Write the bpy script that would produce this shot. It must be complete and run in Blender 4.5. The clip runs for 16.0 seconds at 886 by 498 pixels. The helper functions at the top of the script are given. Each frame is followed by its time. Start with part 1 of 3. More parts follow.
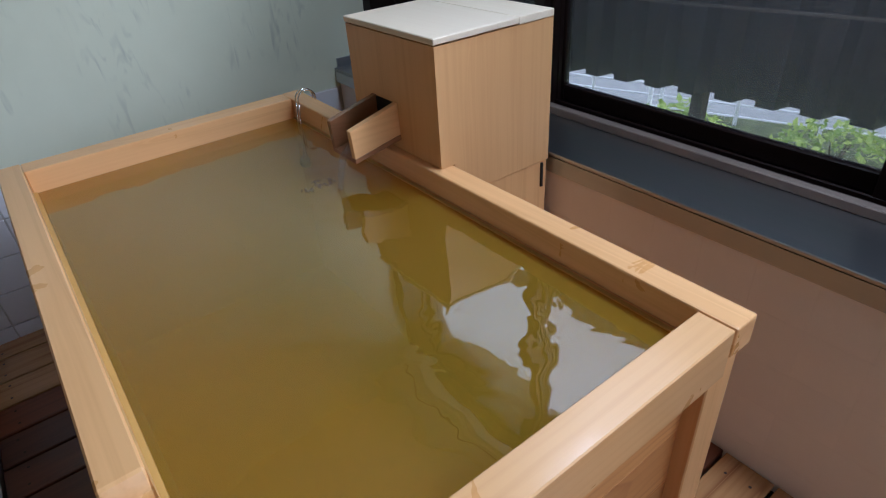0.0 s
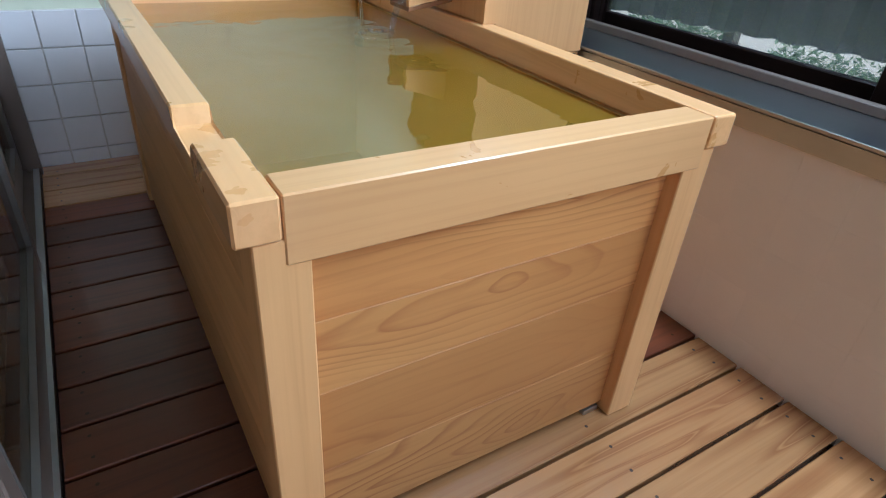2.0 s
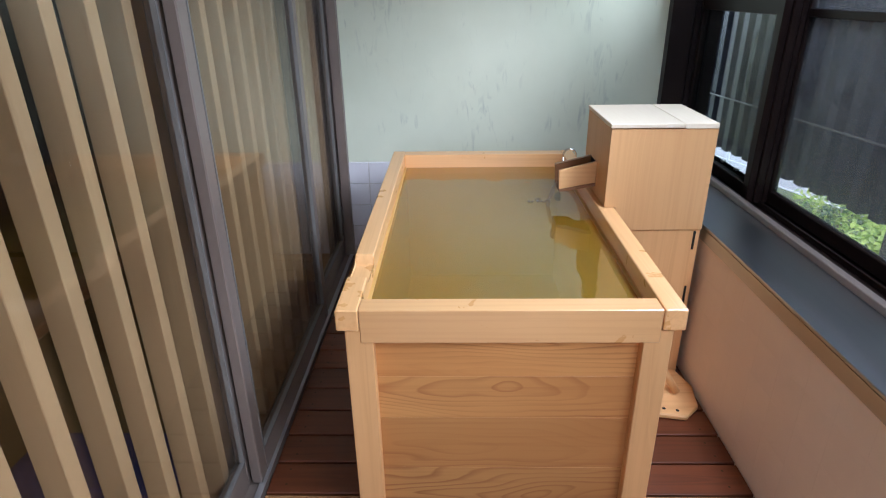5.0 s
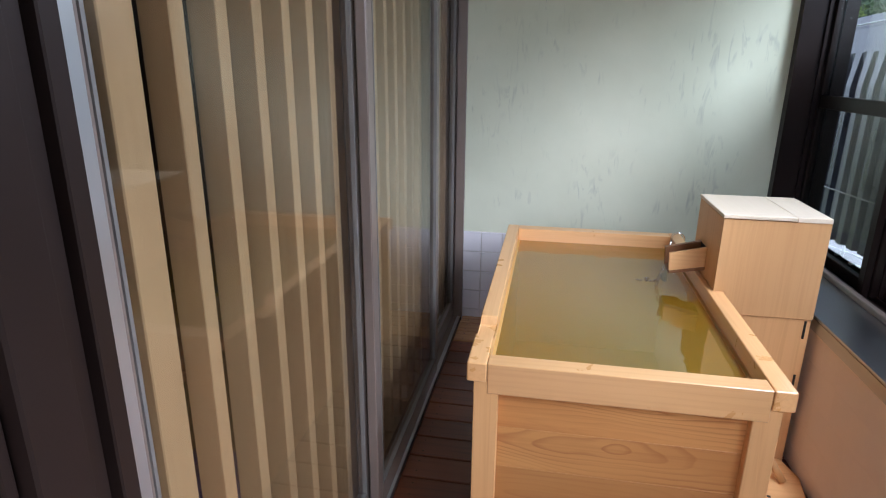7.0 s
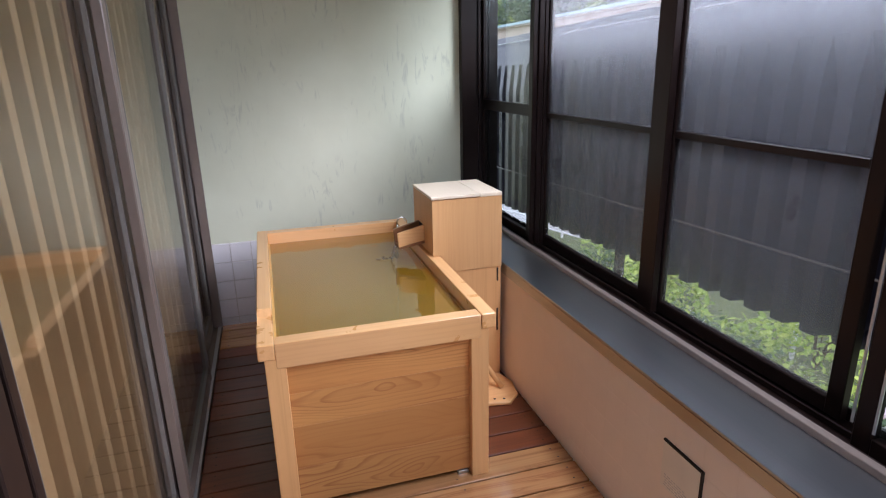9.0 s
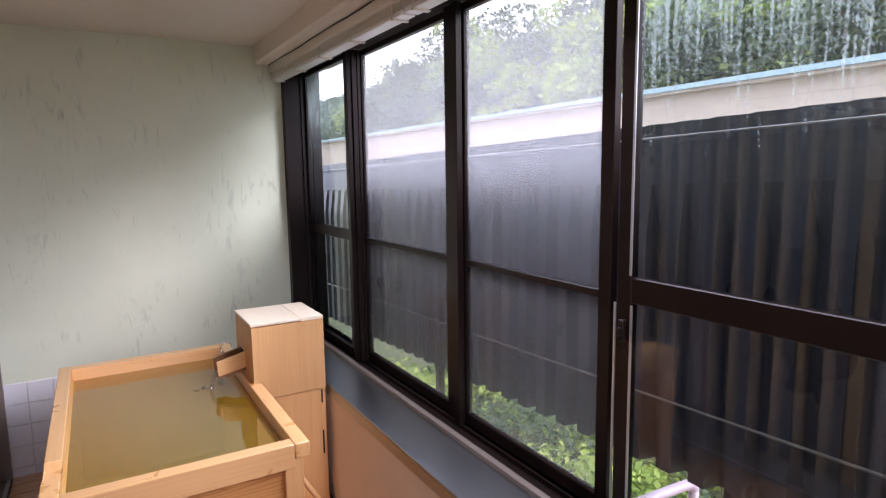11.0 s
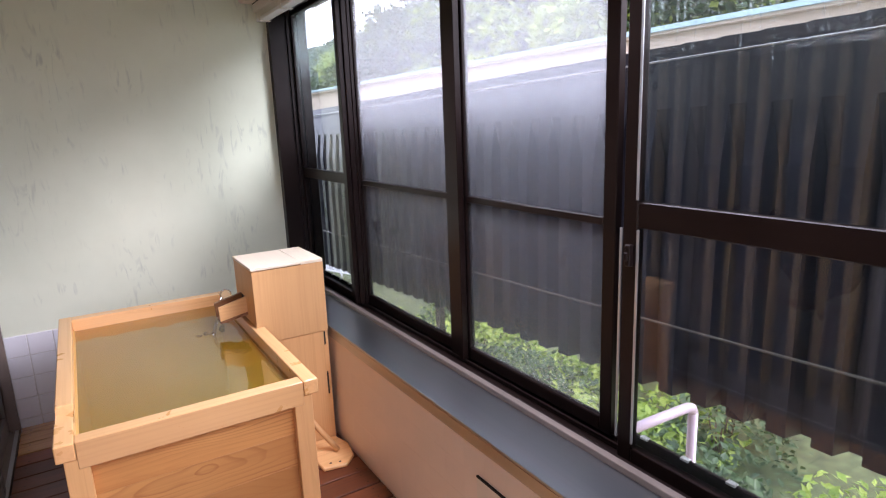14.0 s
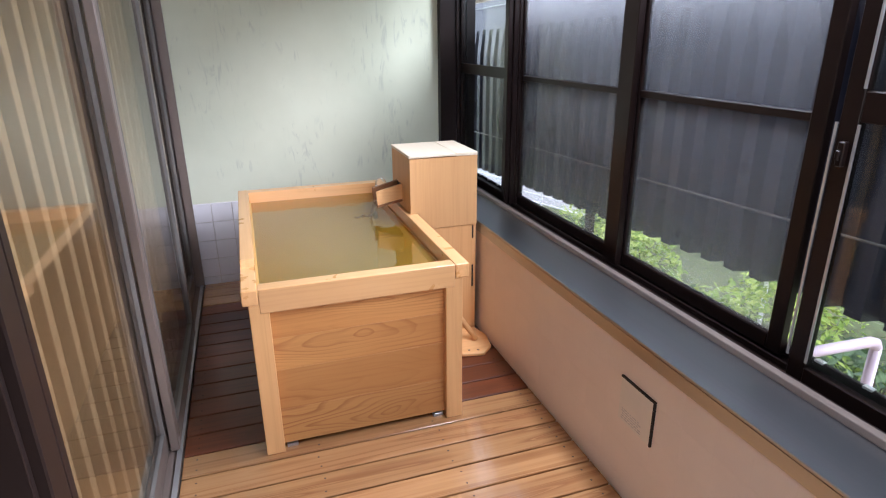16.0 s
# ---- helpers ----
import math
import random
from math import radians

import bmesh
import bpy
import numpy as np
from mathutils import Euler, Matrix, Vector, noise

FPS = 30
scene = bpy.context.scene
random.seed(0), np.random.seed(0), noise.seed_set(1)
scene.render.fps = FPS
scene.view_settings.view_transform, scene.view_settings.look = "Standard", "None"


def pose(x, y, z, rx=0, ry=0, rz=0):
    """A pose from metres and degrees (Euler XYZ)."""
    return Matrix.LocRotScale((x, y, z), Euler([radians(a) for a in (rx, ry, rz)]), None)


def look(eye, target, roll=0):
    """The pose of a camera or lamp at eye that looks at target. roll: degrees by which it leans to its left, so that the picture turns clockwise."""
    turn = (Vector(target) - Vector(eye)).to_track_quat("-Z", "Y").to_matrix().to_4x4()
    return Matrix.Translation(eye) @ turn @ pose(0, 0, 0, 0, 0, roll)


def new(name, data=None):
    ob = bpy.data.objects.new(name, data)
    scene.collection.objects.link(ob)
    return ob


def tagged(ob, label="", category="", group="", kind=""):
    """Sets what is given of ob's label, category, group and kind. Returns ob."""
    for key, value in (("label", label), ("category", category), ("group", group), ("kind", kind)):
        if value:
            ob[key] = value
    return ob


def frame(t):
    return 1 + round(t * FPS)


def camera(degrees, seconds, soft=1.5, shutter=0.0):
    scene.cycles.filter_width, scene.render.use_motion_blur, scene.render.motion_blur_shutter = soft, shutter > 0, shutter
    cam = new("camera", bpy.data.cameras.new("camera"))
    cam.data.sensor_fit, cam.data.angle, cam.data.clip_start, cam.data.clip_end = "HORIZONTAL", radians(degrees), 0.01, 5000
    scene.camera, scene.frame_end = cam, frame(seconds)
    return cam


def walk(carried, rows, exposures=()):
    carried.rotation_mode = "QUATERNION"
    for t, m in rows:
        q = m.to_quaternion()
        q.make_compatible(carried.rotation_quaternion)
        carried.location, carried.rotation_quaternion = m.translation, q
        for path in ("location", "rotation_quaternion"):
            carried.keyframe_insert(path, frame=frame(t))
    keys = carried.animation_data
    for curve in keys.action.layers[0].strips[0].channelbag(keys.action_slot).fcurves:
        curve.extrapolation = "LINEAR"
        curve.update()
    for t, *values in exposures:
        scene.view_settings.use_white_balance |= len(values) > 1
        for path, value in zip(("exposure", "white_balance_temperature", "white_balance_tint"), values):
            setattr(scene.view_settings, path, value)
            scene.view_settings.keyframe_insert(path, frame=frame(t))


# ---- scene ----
cam = camera(74.0, 16.0, soft=1.15)
PATH = [
    (0, (0.082, -0.238, 1.144), (1.060, 1.122, 0.050), -4.1),
    (0.5, (0.024, -0.314, 1.068), (0.983, 1.090, 0.015), -2.8),
    (1, (-0.049, -0.381, 0.948), (0.912, 1.058, -0.054), 0.1),
    (1.5, (-0.078, -0.446, 0.896), (0.858, 0.996, -0.127), 2.2),
    (2, (-0.092, -0.506, 0.886), (0.846, 0.914, -0.164), 4.7),
    (2.5, (-0.001, -0.609, 0.933), (0.805, 0.862, -0.157), 3.0),
    (3, (0.138, -0.713, 1.016), (0.773, 0.82, -0.1), 0.7),
    (3.5, (0.197, -0.823, 1.099), (0.705, 0.781, 0.017), -0.2),
    (4, (0.199, -0.922, 1.173), (0.62, 0.743, 0.148), -0.5),
    (4.5, (0.206, -1.006, 1.212), (0.473, 0.756, 0.303), -0.0),
    (5, (0.263, -1.1, 1.25), (0.22, 0.731, 0.445), -0.8),
    (5.2, (0.288, -1.128, 1.261), (0.127, 0.707, 0.483), -1.2),
    (7.3, (0.113, -1.323, 1.342), (-0.228, 0.563, 0.769), 0.6),
    (7.5, (0.075, -1.344, 1.36), (-0.064, 0.568, 0.791), 0.9),
    (8, (0.059, -1.464, 1.373), (0.267, 0.446, 0.818), 0.2),
    (8.5, (0.067, -1.581, 1.38), (0.477, 0.286, 0.794), -0.6),
    (8.7, (0.075, -1.622, 1.383), (0.542, 0.231, 0.793), -0.8),
    (10.8, (0.195, -1.813, 1.525), (1.148, -0.091, 1.17), -1.5),
    (11, (0.197, -1.841, 1.51), (1.209, -0.135, 1.249), -0.8),
    (11.5, (0.236, -1.863, 1.523), (1.388, -0.233, 1.401), -1.1),
    (12, (0.197, -1.912, 1.551), (1.479, -0.379, 1.473), -1.4),
    (12.5, (0.178, -1.933, 1.54), (1.503, -0.439, 1.431), -1.8),
    (13, (0.193, -1.878, 1.511), (1.481, -0.363, 1.298), -2.4),
    (13.5, (0.189, -1.836, 1.489), (1.355, -0.245, 1.159), -2.7),
    (14, (0.16, -1.817, 1.457), (1.185, -0.153, 1.033), -2.2),
    (14.5, (0.13, -1.806, 1.421), (1.011, -0.085, 0.909), -1.4),
    (15, (0.107, -1.803, 1.389), (0.862, -0.044, 0.81), -0.9),
    (15.5, (0.089, -1.792, 1.367), (0.743, -0.012, 0.732), -0.6),
    (16, (0.074, -1.782, 1.359), (0.665, 0.005, 0.683), -0.5),
]
walk(cam, [(t, look(eye, target, roll)) for t, eye, target, roll in PATH],
     exposures=[(0, -0.5, 5350, 16), (0.8, -0.32, 5350, 15), (2, 0.18, 5100, 6), (3, 0.16, 5100, 7), (5.2, 0.12, 5550, 17), (7.3, 0.05, 5700, 19), (8.7, -0.02, 5900, 23), (10.8, 0.05, 6150, 30), (12.5, 0.24, 6150, 31), (14, 0.32, 6100, 30), (16, 0.38, 5900, 22)])

# ---- light ----
world = bpy.data.worlds.new("overcast_sky")
scene.world = world
world.use_nodes = True
wn, wl = world.node_tree.nodes, world.node_tree.links
wn.clear()
w_out, w_bg = wn.new("ShaderNodeOutputWorld"), wn.new("ShaderNodeBackground")
w_sky, w_mix = wn.new("ShaderNodeTexSky"), wn.new("ShaderNodeMixRGB")
w_sky.sky_type, w_sky.sun_disc = "NISHITA", False
w_sky.sun_elevation, w_sky.sun_rotation = radians(28), radians(140)
w_mix.inputs[0].default_value = 0.7
w_mix.inputs[2].default_value = (25.0, 26.4, 27.8, 1)
w_bg.inputs[1].default_value = 0.15
wl.new(w_sky.outputs[0], w_mix.inputs[1])
wl.new(w_mix.outputs[0], w_bg.inputs[0])
wl.new(w_bg.outputs[0], w_out.inputs[0])
sun = new("sun", bpy.data.lights.new("sun", "SUN"))
sun.data.energy, sun.data.angle, sun.data.color = 4.6, radians(20), (1, 0.98, 0.95)
sun.matrix_world = look((6.4, -7.7, 5.4), (0, 0, 0))
# added lamps: one stands in for window sky light, the south one is fill
for name, eye, target, wide, high, power in (("sky_light_window", (1.180, -0.45, 1.925), (0.66, -0.45, 1.0), 2.1, 0.24, 29.0), ("added_fill_south", (0.47, -3.28, 1.45), (0.47, 0, 0.9), 1.3, 1.2, 0.4)):
    lamp = new(name, bpy.data.lights.new(name, "AREA"))
    lamp.data.shape, lamp.data.size, lamp.data.size_y = "RECTANGLE", wide, high
    lamp.data.energy, lamp.data.color = power, (0.88, 0.96, 1.0)
    lamp.data.spread = radians(140)
    lamp.matrix_world = look(eye, target)

# ---- materials ----
def material(name):
    m = bpy.data.materials.new(name)
    m.use_nodes = True
    return m, m.node_tree.nodes, m.node_tree.links, m.node_tree.nodes["Principled BSDF"]


def coords(n, l, scale, spread=4.0):
    """Object coordinates, shifted at random for each object and scaled."""
    tc, info = n.new("ShaderNodeTexCoord"), n.new("ShaderNodeObjectInfo")
    mul, add, mp = n.new("ShaderNodeMath"), n.new("ShaderNodeVectorMath"), n.new("ShaderNodeMapping")
    mul.operation, mul.inputs[1].default_value = "MULTIPLY", spread
    l.new(info.outputs["Random"], mul.inputs[0])
    l.new(tc.outputs["Object"], add.inputs[0])
    l.new(mul.outputs[0], add.inputs[1])
    l.new(add.outputs[0], mp.inputs[0])
    mp.inputs["Scale"].default_value = scale
    return mp.outputs[0], info


def noise_tex(n, l, vec, scale, detail=4.0, rough=0.55, warp=0.0):
    t = n.new("ShaderNodeTexNoise")
    t.inputs["Scale"].default_value, t.inputs["Detail"].default_value = scale, detail
    t.inputs["Roughness"].default_value, t.inputs["Distortion"].default_value = rough, warp
    if vec is not None:
        l.new(vec, t.inputs["Vector"])
    return t.outputs["Fac"]


def ramp(n, l, fac, stops):
    r = n.new("ShaderNodeValToRGB")
    e = r.color_ramp.elements
    while len(e) < len(stops):
        e.new(0.5)
    for el, (p, c) in zip(e, stops):
        el.position, el.color = p, (*c, 1)
    l.new(fac, r.inputs[0])
    return r.outputs[0]


def mixed(n, l, a, b, fac, blend="MIX"):
    m = n.new("ShaderNodeMixRGB")
    m.blend_type = blend
    for s, v in zip(m.inputs, (fac, a, b)):
        if isinstance(v, (int, float)):
            s.default_value = v
        elif isinstance(v, tuple):
            s.default_value = (*v, 1)
        else:
            l.new(v, s)
    return m.outputs[0]


def bumped(n, l, bsdf, height, strength, distance=0.002):
    b = n.new("ShaderNodeBump")
    b.inputs["Strength"].default_value, b.inputs["Distance"].default_value = strength, distance
    l.new(height, b.inputs["Height"])
    l.new(b.outputs[0], bsdf.inputs["Normal"])


def wood(name, axis, light, dark, stain=(0.5, 0.3, 0.15), rough=0.5, figure=1.0, rings=9.0, coat=0.0, straight=0.16, vary=(0.86, 1.1), wet=False, lines=11.0):
    """Softwood whose grain runs along x, y or z."""
    m, n, l, p = material(name)
    k = {"x": 0, "y": 1, "z": 2}[axis]
    fine, wide, mid = [90.0] * 3, [rings] * 3, [2.2] * 3
    fine[k], wide[k], mid[k] = 2.0, rings * straight, 0.8
    vf, info = coords(n, l, fine)
    vw, _ = coords(n, l, wide)
    vm, _ = coords(n, l, mid)
    soft = noise_tex(n, l, vw, 1.0, 2.0, 0.45, 0.6)
    mul, fr = n.new("ShaderNodeMath"), n.new("ShaderNodeMath")
    mul.operation, mul.inputs[1].default_value = "MULTIPLY", lines
    fr.operation = "PINGPONG"
    fr.inputs[1].default_value = 1.0
    l.new(soft, mul.inputs[0])
    l.new(mul.outputs[0], fr.inputs[0])
    fibre = noise_tex(n, l, vf, 1.0, 3.0, 0.6)
    blotch = noise_tex(n, l, vm, 1.6, 3.0, 0.5)
    ring = ramp(n, l, fr.outputs[0], [(0.0, light), (0.62, light), (0.93, tuple(a + (b - a) * 0.8 * figure for a, b in zip(light, dark))), (1.0, light)])
    base = mixed(n, l, ring, dark, ramp(n, l, fibre, [(0.45, (0, 0, 0)), (0.75, (0.34, 0.34, 0.34))]))
    base = mixed(n, l, base, stain, ramp(n, l, blotch, [(0.45, (0, 0, 0)), (0.8, (0.45, 0.45, 0.45))]))
    hsv = n.new("ShaderNodeHueSaturation")
    rng = n.new("ShaderNodeMapRange")
    rng.inputs[3].default_value, rng.inputs[4].default_value = vary
    l.new(info.outputs["Random"], rng.inputs[0])
    l.new(rng.outputs[0], hsv.inputs["Value"])
    l.new(base, hsv.inputs["Color"])
    l.new(hsv.outputs[0], p.inputs["Base Color"])
    p.inputs["Roughness"].default_value = rough
    if wet:
        # soaked patches with sharp, wandering edges: darker and shinier
        vp, _ = coords(n, l, (1, 1, 1))
        patch = ramp(n, l, noise_tex(n, l, vp, 11.0, 4.0, 0.55, 0.8), [(0.645, (0, 0, 0)), (0.66, (1, 1, 1))])
        l.new(mixed(n, l, hsv.outputs[0], mixed(n, l, hsv.outputs[0], (0.93, 0.86, 0.74), 1.0, "MULTIPLY"), patch), p.inputs["Base Color"])
        l.new(ramp(n, l, patch, [(0.0, (rough,) * 3), (1.0, (0.12,) * 3)]), p.inputs["Roughness"])
    p.inputs["Coat Weight"].default_value, p.inputs["Coat Roughness"].default_value = coat, 0.12
    bumped(n, l, p, fibre, 0.25, 0.0006)
    return m


H_L, H_D, H_S = (0.76, 0.43, 0.18), (0.56, 0.265, 0.09), (0.66, 0.335, 0.125)
hinoki_x = wood("hinoki_grain_x", "x", H_L, H_D, H_S, figure=0.45, rings=7.0, straight=0.05)
hinoki_y = wood("hinoki_grain_y", "y", H_L, H_D, H_S, figure=0.45, rings=7.0, straight=0.05)
hinoki_z = wood("hinoki_grain_z", "z", H_L, H_D, H_S, figure=0.22, rings=7.0, straight=0.05)
rim_x = wood("rim_hinoki_grain_x", "x", H_L, H_D, H_S, figure=0.35, rings=7.0, straight=0.05, rough=0.36, wet=True, coat=0.55)
rim_y = wood("rim_hinoki_grain_y", "y", H_L, H_D, H_S, figure=0.35, rings=7.0, straight=0.05, rough=0.36, wet=True, coat=0.55)
# paler wood of the box top, whitened further for the window light on it
hinoki_pale = wood("pale_lit_hinoki", "y", (0.88, 0.75, 0.57), (0.80, 0.64, 0.45), (0.85, 0.70, 0.51), figure=0.3, rings=7.0, straight=0.05)


def figured(name, light, dark, stain):
    """Flat-sawn board along x: growth rings cut into long flames and eyes, each board its own tone."""
    m, n, l, p = material(name)
    v, info = coords(n, l, (1, 1, 1), 7.0)
    vd, _ = coords(n, l, (1.15, 1.15, 4.2), 7.0)
    vf, _ = coords(n, l, (2.0, 90.0, 90.0))
    axyz = n.new("ShaderNodeSeparateXYZ")
    l.new(v, axyz.inputs[0])
    drift = noise_tex(n, l, vd, 1.0, 2.0, 0.4, 0.3)
    wob = noise_tex(n, l, vd, 2.4, 3.0, 0.5)

    def maths(op, a, b):
        node = n.new("ShaderNodeMath")
        node.operation = op
        for s_in, val in zip(node.inputs, (a, b)):
            if isinstance(val, (int, float)):
                s_in.default_value = val
            else:
                l.new(val, s_in)
        return node.outputs[0]

    cell = maths("PINGPONG", maths("ADD", axyz.outputs[2], maths("MULTIPLY", wob, 0.05)), 0.17)
    across = maths("MULTIPLY", maths("SUBTRACT", cell, 0.07), 6.0)
    depth = maths("MULTIPLY", maths("SUBTRACT", drift, 0.5), 3.0)
    ring = maths("SQRT", maths("ADD", maths("MULTIPLY", across, across), maths("MULTIPLY", depth, depth)), 0.0)
    line = maths("FRACT", maths("MULTIPLY", ring, 11.0), 0.0)
    fibre = noise_tex(n, l, vf, 1.0, 3.0, 0.6)
    fade = ramp(n, l, noise_tex(n, l, vd, 1.3, 2.0), [(0.40, (0.10,) * 3), (0.64, (0.7,) * 3)])
    mask = mixed(n, l, ramp(n, l, line, [(0.0, (0, 0, 0)), (0.55, (0.08,) * 3), (0.9, (1, 1, 1)), (1.0, (0, 0, 0))]), fade, 1.0, "MULTIPLY")
    base = mixed(n, l, mixed(n, l, light, stain, ramp(n, l, drift, [(0.35, (0, 0, 0)), (0.7, (0.8,) * 3)])), dark, mask)
    base = mixed(n, l, base, dark, ramp(n, l, fibre, [(0.5, (0, 0, 0)), (0.8, (0.25,) * 3)]))
    hsv, rng_node = n.new("ShaderNodeHueSaturation"), n.new("ShaderNodeMapRange")
    rng_node.inputs[3].default_value, rng_node.inputs[4].default_value = 0.74, 1.1
    l.new(info.outputs["Random"], rng_node.inputs[0])
    l.new(rng_node.outputs[0], hsv.inputs["Value"])
    l.new(base, hsv.inputs["Color"])
    l.new(hsv.outputs[0], p.inputs["Base Color"])
    p.inputs["Roughness"].default_value = 0.48
    bumped(n, l, p, fibre, 0.2, 0.0006)
    return m


hinoki_panel = figured("hinoki_figured_board", (0.64, 0.32, 0.105), (0.30, 0.085, 0.02), (0.47, 0.185, 0.048))
# boards beside the tub: wet, with the tub's shade put into the colour
deck_wood = wood("wet_shaded_deck_board", "x", (0.18, 0.046, 0.013), (0.075, 0.017, 0.005), (0.07, 0.016, 0.005), rough=0.42, vary=(0.65, 1.3), coat=0.18, figure=0.6, straight=0.07)
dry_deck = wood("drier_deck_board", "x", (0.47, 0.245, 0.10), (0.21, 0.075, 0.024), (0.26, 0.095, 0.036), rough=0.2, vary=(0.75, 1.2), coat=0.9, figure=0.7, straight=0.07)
wet_wood = wood("tub_inside_wood", "y", (0.62, 0.38, 0.11), (0.52, 0.29, 0.07), (0.56, 0.33, 0.09), rough=0.35, figure=0.25, straight=0.05)
slat_wood = wood("pale_slat_wood", "z", (0.71, 0.53, 0.34), (0.55, 0.37, 0.22), (0.63, 0.44, 0.28), figure=0.3, straight=0.05)
# wet spout wood, darkened to hold the shade inside the trough
shaded_wet_wood = wood("shaded_wet_wood", "x", (0.28, 0.13, 0.06), (0.16, 0.07, 0.03), (0.2, 0.09, 0.04), rough=0.25, figure=0.4)
dark_wood = wood("dark_table_wood", "y", (0.16, 0.075, 0.035), (0.07, 0.03, 0.015), (0.1, 0.045, 0.02), rough=0.3)


def plain(name, colour, rough=0.5, metal=0.0, vary=0.12, scale=8.0, bump=0.0, bump_scale=60.0, tint=None):
    m, n, l, p = material(name)
    v, _ = coords(n, l, (1, 1, 1))
    big, small = noise_tex(n, l, v, scale, 4.0), noise_tex(n, l, v, bump_scale, 3.0)
    lo, hi = tuple(c * (1 - vary) for c in colour), tuple(min(1, c * (1 + vary)) for c in colour)
    c = ramp(n, l, big, [(0.3, tint or lo), (0.7, hi)])
    l.new(mixed(n, l, c, lo, ramp(n, l, small, [(0.4, (0, 0, 0)), (0.8, (0.3, 0.3, 0.3))])), p.inputs["Base Color"])
    l.new(ramp(n, l, big, [(0.2, (rough * 0.8,) * 3), (0.8, (min(1, rough * 1.2),) * 3)]), p.inputs["Roughness"])
    p.inputs["Metallic"].default_value = metal
    if bump:
        bumped(n, l, p, small, bump)
    return m


def plaster():
    """Pale green-grey plaster with thin slanting scratches and soft stains."""
    m, n, l, p = material("pale_green_plaster")
    v, _ = coords(n, l, (1, 1, 1), 0)
    vs, _ = coords(n, l, (30, 30, 7), 0)
    cloud, fine = noise_tex(n, l, v, 2.2, 5.0), noise_tex(n, l, v, 140.0, 3.0)
    scratch, where = noise_tex(n, l, vs, 1.0, 2.0, 0.5, 1.4), noise_tex(n, l, v, 4.0, 2.0)
    base = ramp(n, l, cloud, [(0.3, (0.60, 0.64, 0.50)), (0.7, (0.68, 0.72, 0.575))])
    mask = mixed(n, l, ramp(n, l, scratch, [(0.56, (0, 0, 0)), (0.74, (1, 1, 1))]), ramp(n, l, where, [(0.50, (0, 0, 0)), (0.64, (0.62, 0.62, 0.62))]), 1.0, "MULTIPLY")
    l.new(mixed(n, l, base, (0.36, 0.40, 0.35), mask), p.inputs["Base Color"])
    p.inputs["Roughness"].default_value = 0.75
    bumped(n, l, p, fine, 0.15, 0.001)
    return m


wall_plaster = plaster()
beige_plaster = plain("beige_plaster", (0.66, 0.58, 0.48), 0.8, vary=0.06, scale=3, bump=0.15, bump_scale=160)
ceiling_paint = plain("ceiling_paint", (0.77, 0.69, 0.60), 0.8, vary=0.04, scale=3, bump=0.1, bump_scale=120)
white_tile = plain("white_glazed_tile", (0.70, 0.70, 0.74), 0.18, vary=0.03, scale=6)
cream_tile = plain("cream_wall_tile", (0.80, 0.70, 0.62), 0.38, vary=0.03, scale=4)
grout = plain("grout", (0.58, 0.56, 0.54), 0.9, vary=0.1, scale=20)
cream_grout = plain("cream_grout", (0.76, 0.66, 0.57), 0.85, vary=0.06, scale=20)
bronze = plain("dark_bronze_aluminium", (0.012, 0.0065, 0.0055), 0.34, metal=0.0, vary=0.15, scale=5)
bronze.node_tree.nodes["Principled BSDF"].inputs["Specular IOR Level"].default_value = 0.2
brown_frame = plain("brown_door_aluminium", (0.19, 0.15, 0.128), 0.36, metal=0.1, vary=0.12, scale=4)
post_frame = plain("grey_brown_aluminium", (0.022, 0.014, 0.012), 0.42, metal=0.0, vary=0.08, scale=4)
post_frame.node_tree.nodes["Principled BSDF"].inputs["Specular IOR Level"].default_value = 0.2
worn_grey = plain("worn_grey_metal", (0.20, 0.19, 0.18), 0.5, metal=0.3)
grey_frame = plain("pale_aluminium", (0.50, 0.51, 0.52), 0.35, metal=0.7, vary=0.08, scale=6)
steel = wood("brushed_stainless", "y", (0.47, 0.48, 0.50), (0.42, 0.43, 0.46), (0.50, 0.51, 0.53), rough=0.3, figure=0.0)
steel.node_tree.nodes["Principled BSDF"].inputs["Metallic"].default_value = 1.0
chrome = plain("chrome", (0.75, 0.75, 0.76), 0.08, metal=1.0, vary=0.03)
# near-black: paints the shade of gaps and holes, also colours sinker and cable
black_gap = plain("black_shadow_gap", (0.012, 0.008, 0.006), 0.8, vary=0.2)
screw_dark = plain("dark_screw", (0.06, 0.035, 0.02), 0.5, metal=0.5)
cream_plastic = plain("cream_plastic", (0.76, 0.71, 0.63), 0.45, vary=0.04)
white_plastic = plain("white_plastic", (0.82, 0.81, 0.79), 0.35, vary=0.03)
sub_floor = plain("dark_subfloor", (0.03, 0.02, 0.015), 0.8, vary=0.3)
sheet_metal = plain("dark_corrugated_sheet", (0.038, 0.039, 0.060), 0.3, vary=0.15, scale=3)
# tatami and room wall kept very dark: the unlit room's shade is in them
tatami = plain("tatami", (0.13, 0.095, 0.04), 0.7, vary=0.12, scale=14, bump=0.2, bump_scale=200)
room_wall = plain("brown_shaded_room_wall", (0.07, 0.05, 0.04), 0.85, vary=0.1, scale=3)
navy_cloth = plain("navy_patterned_cloth", (0.05, 0.055, 0.16), 0.9, vary=0.5, scale=60)
white_cloth = plain("white_cloth", (0.7, 0.68, 0.65), 0.9, vary=0.05, bump=0.3, bump_scale=40)
asphalt = plain("pale_road", (0.34, 0.34, 0.34), 0.85, vary=0.1, scale=3)
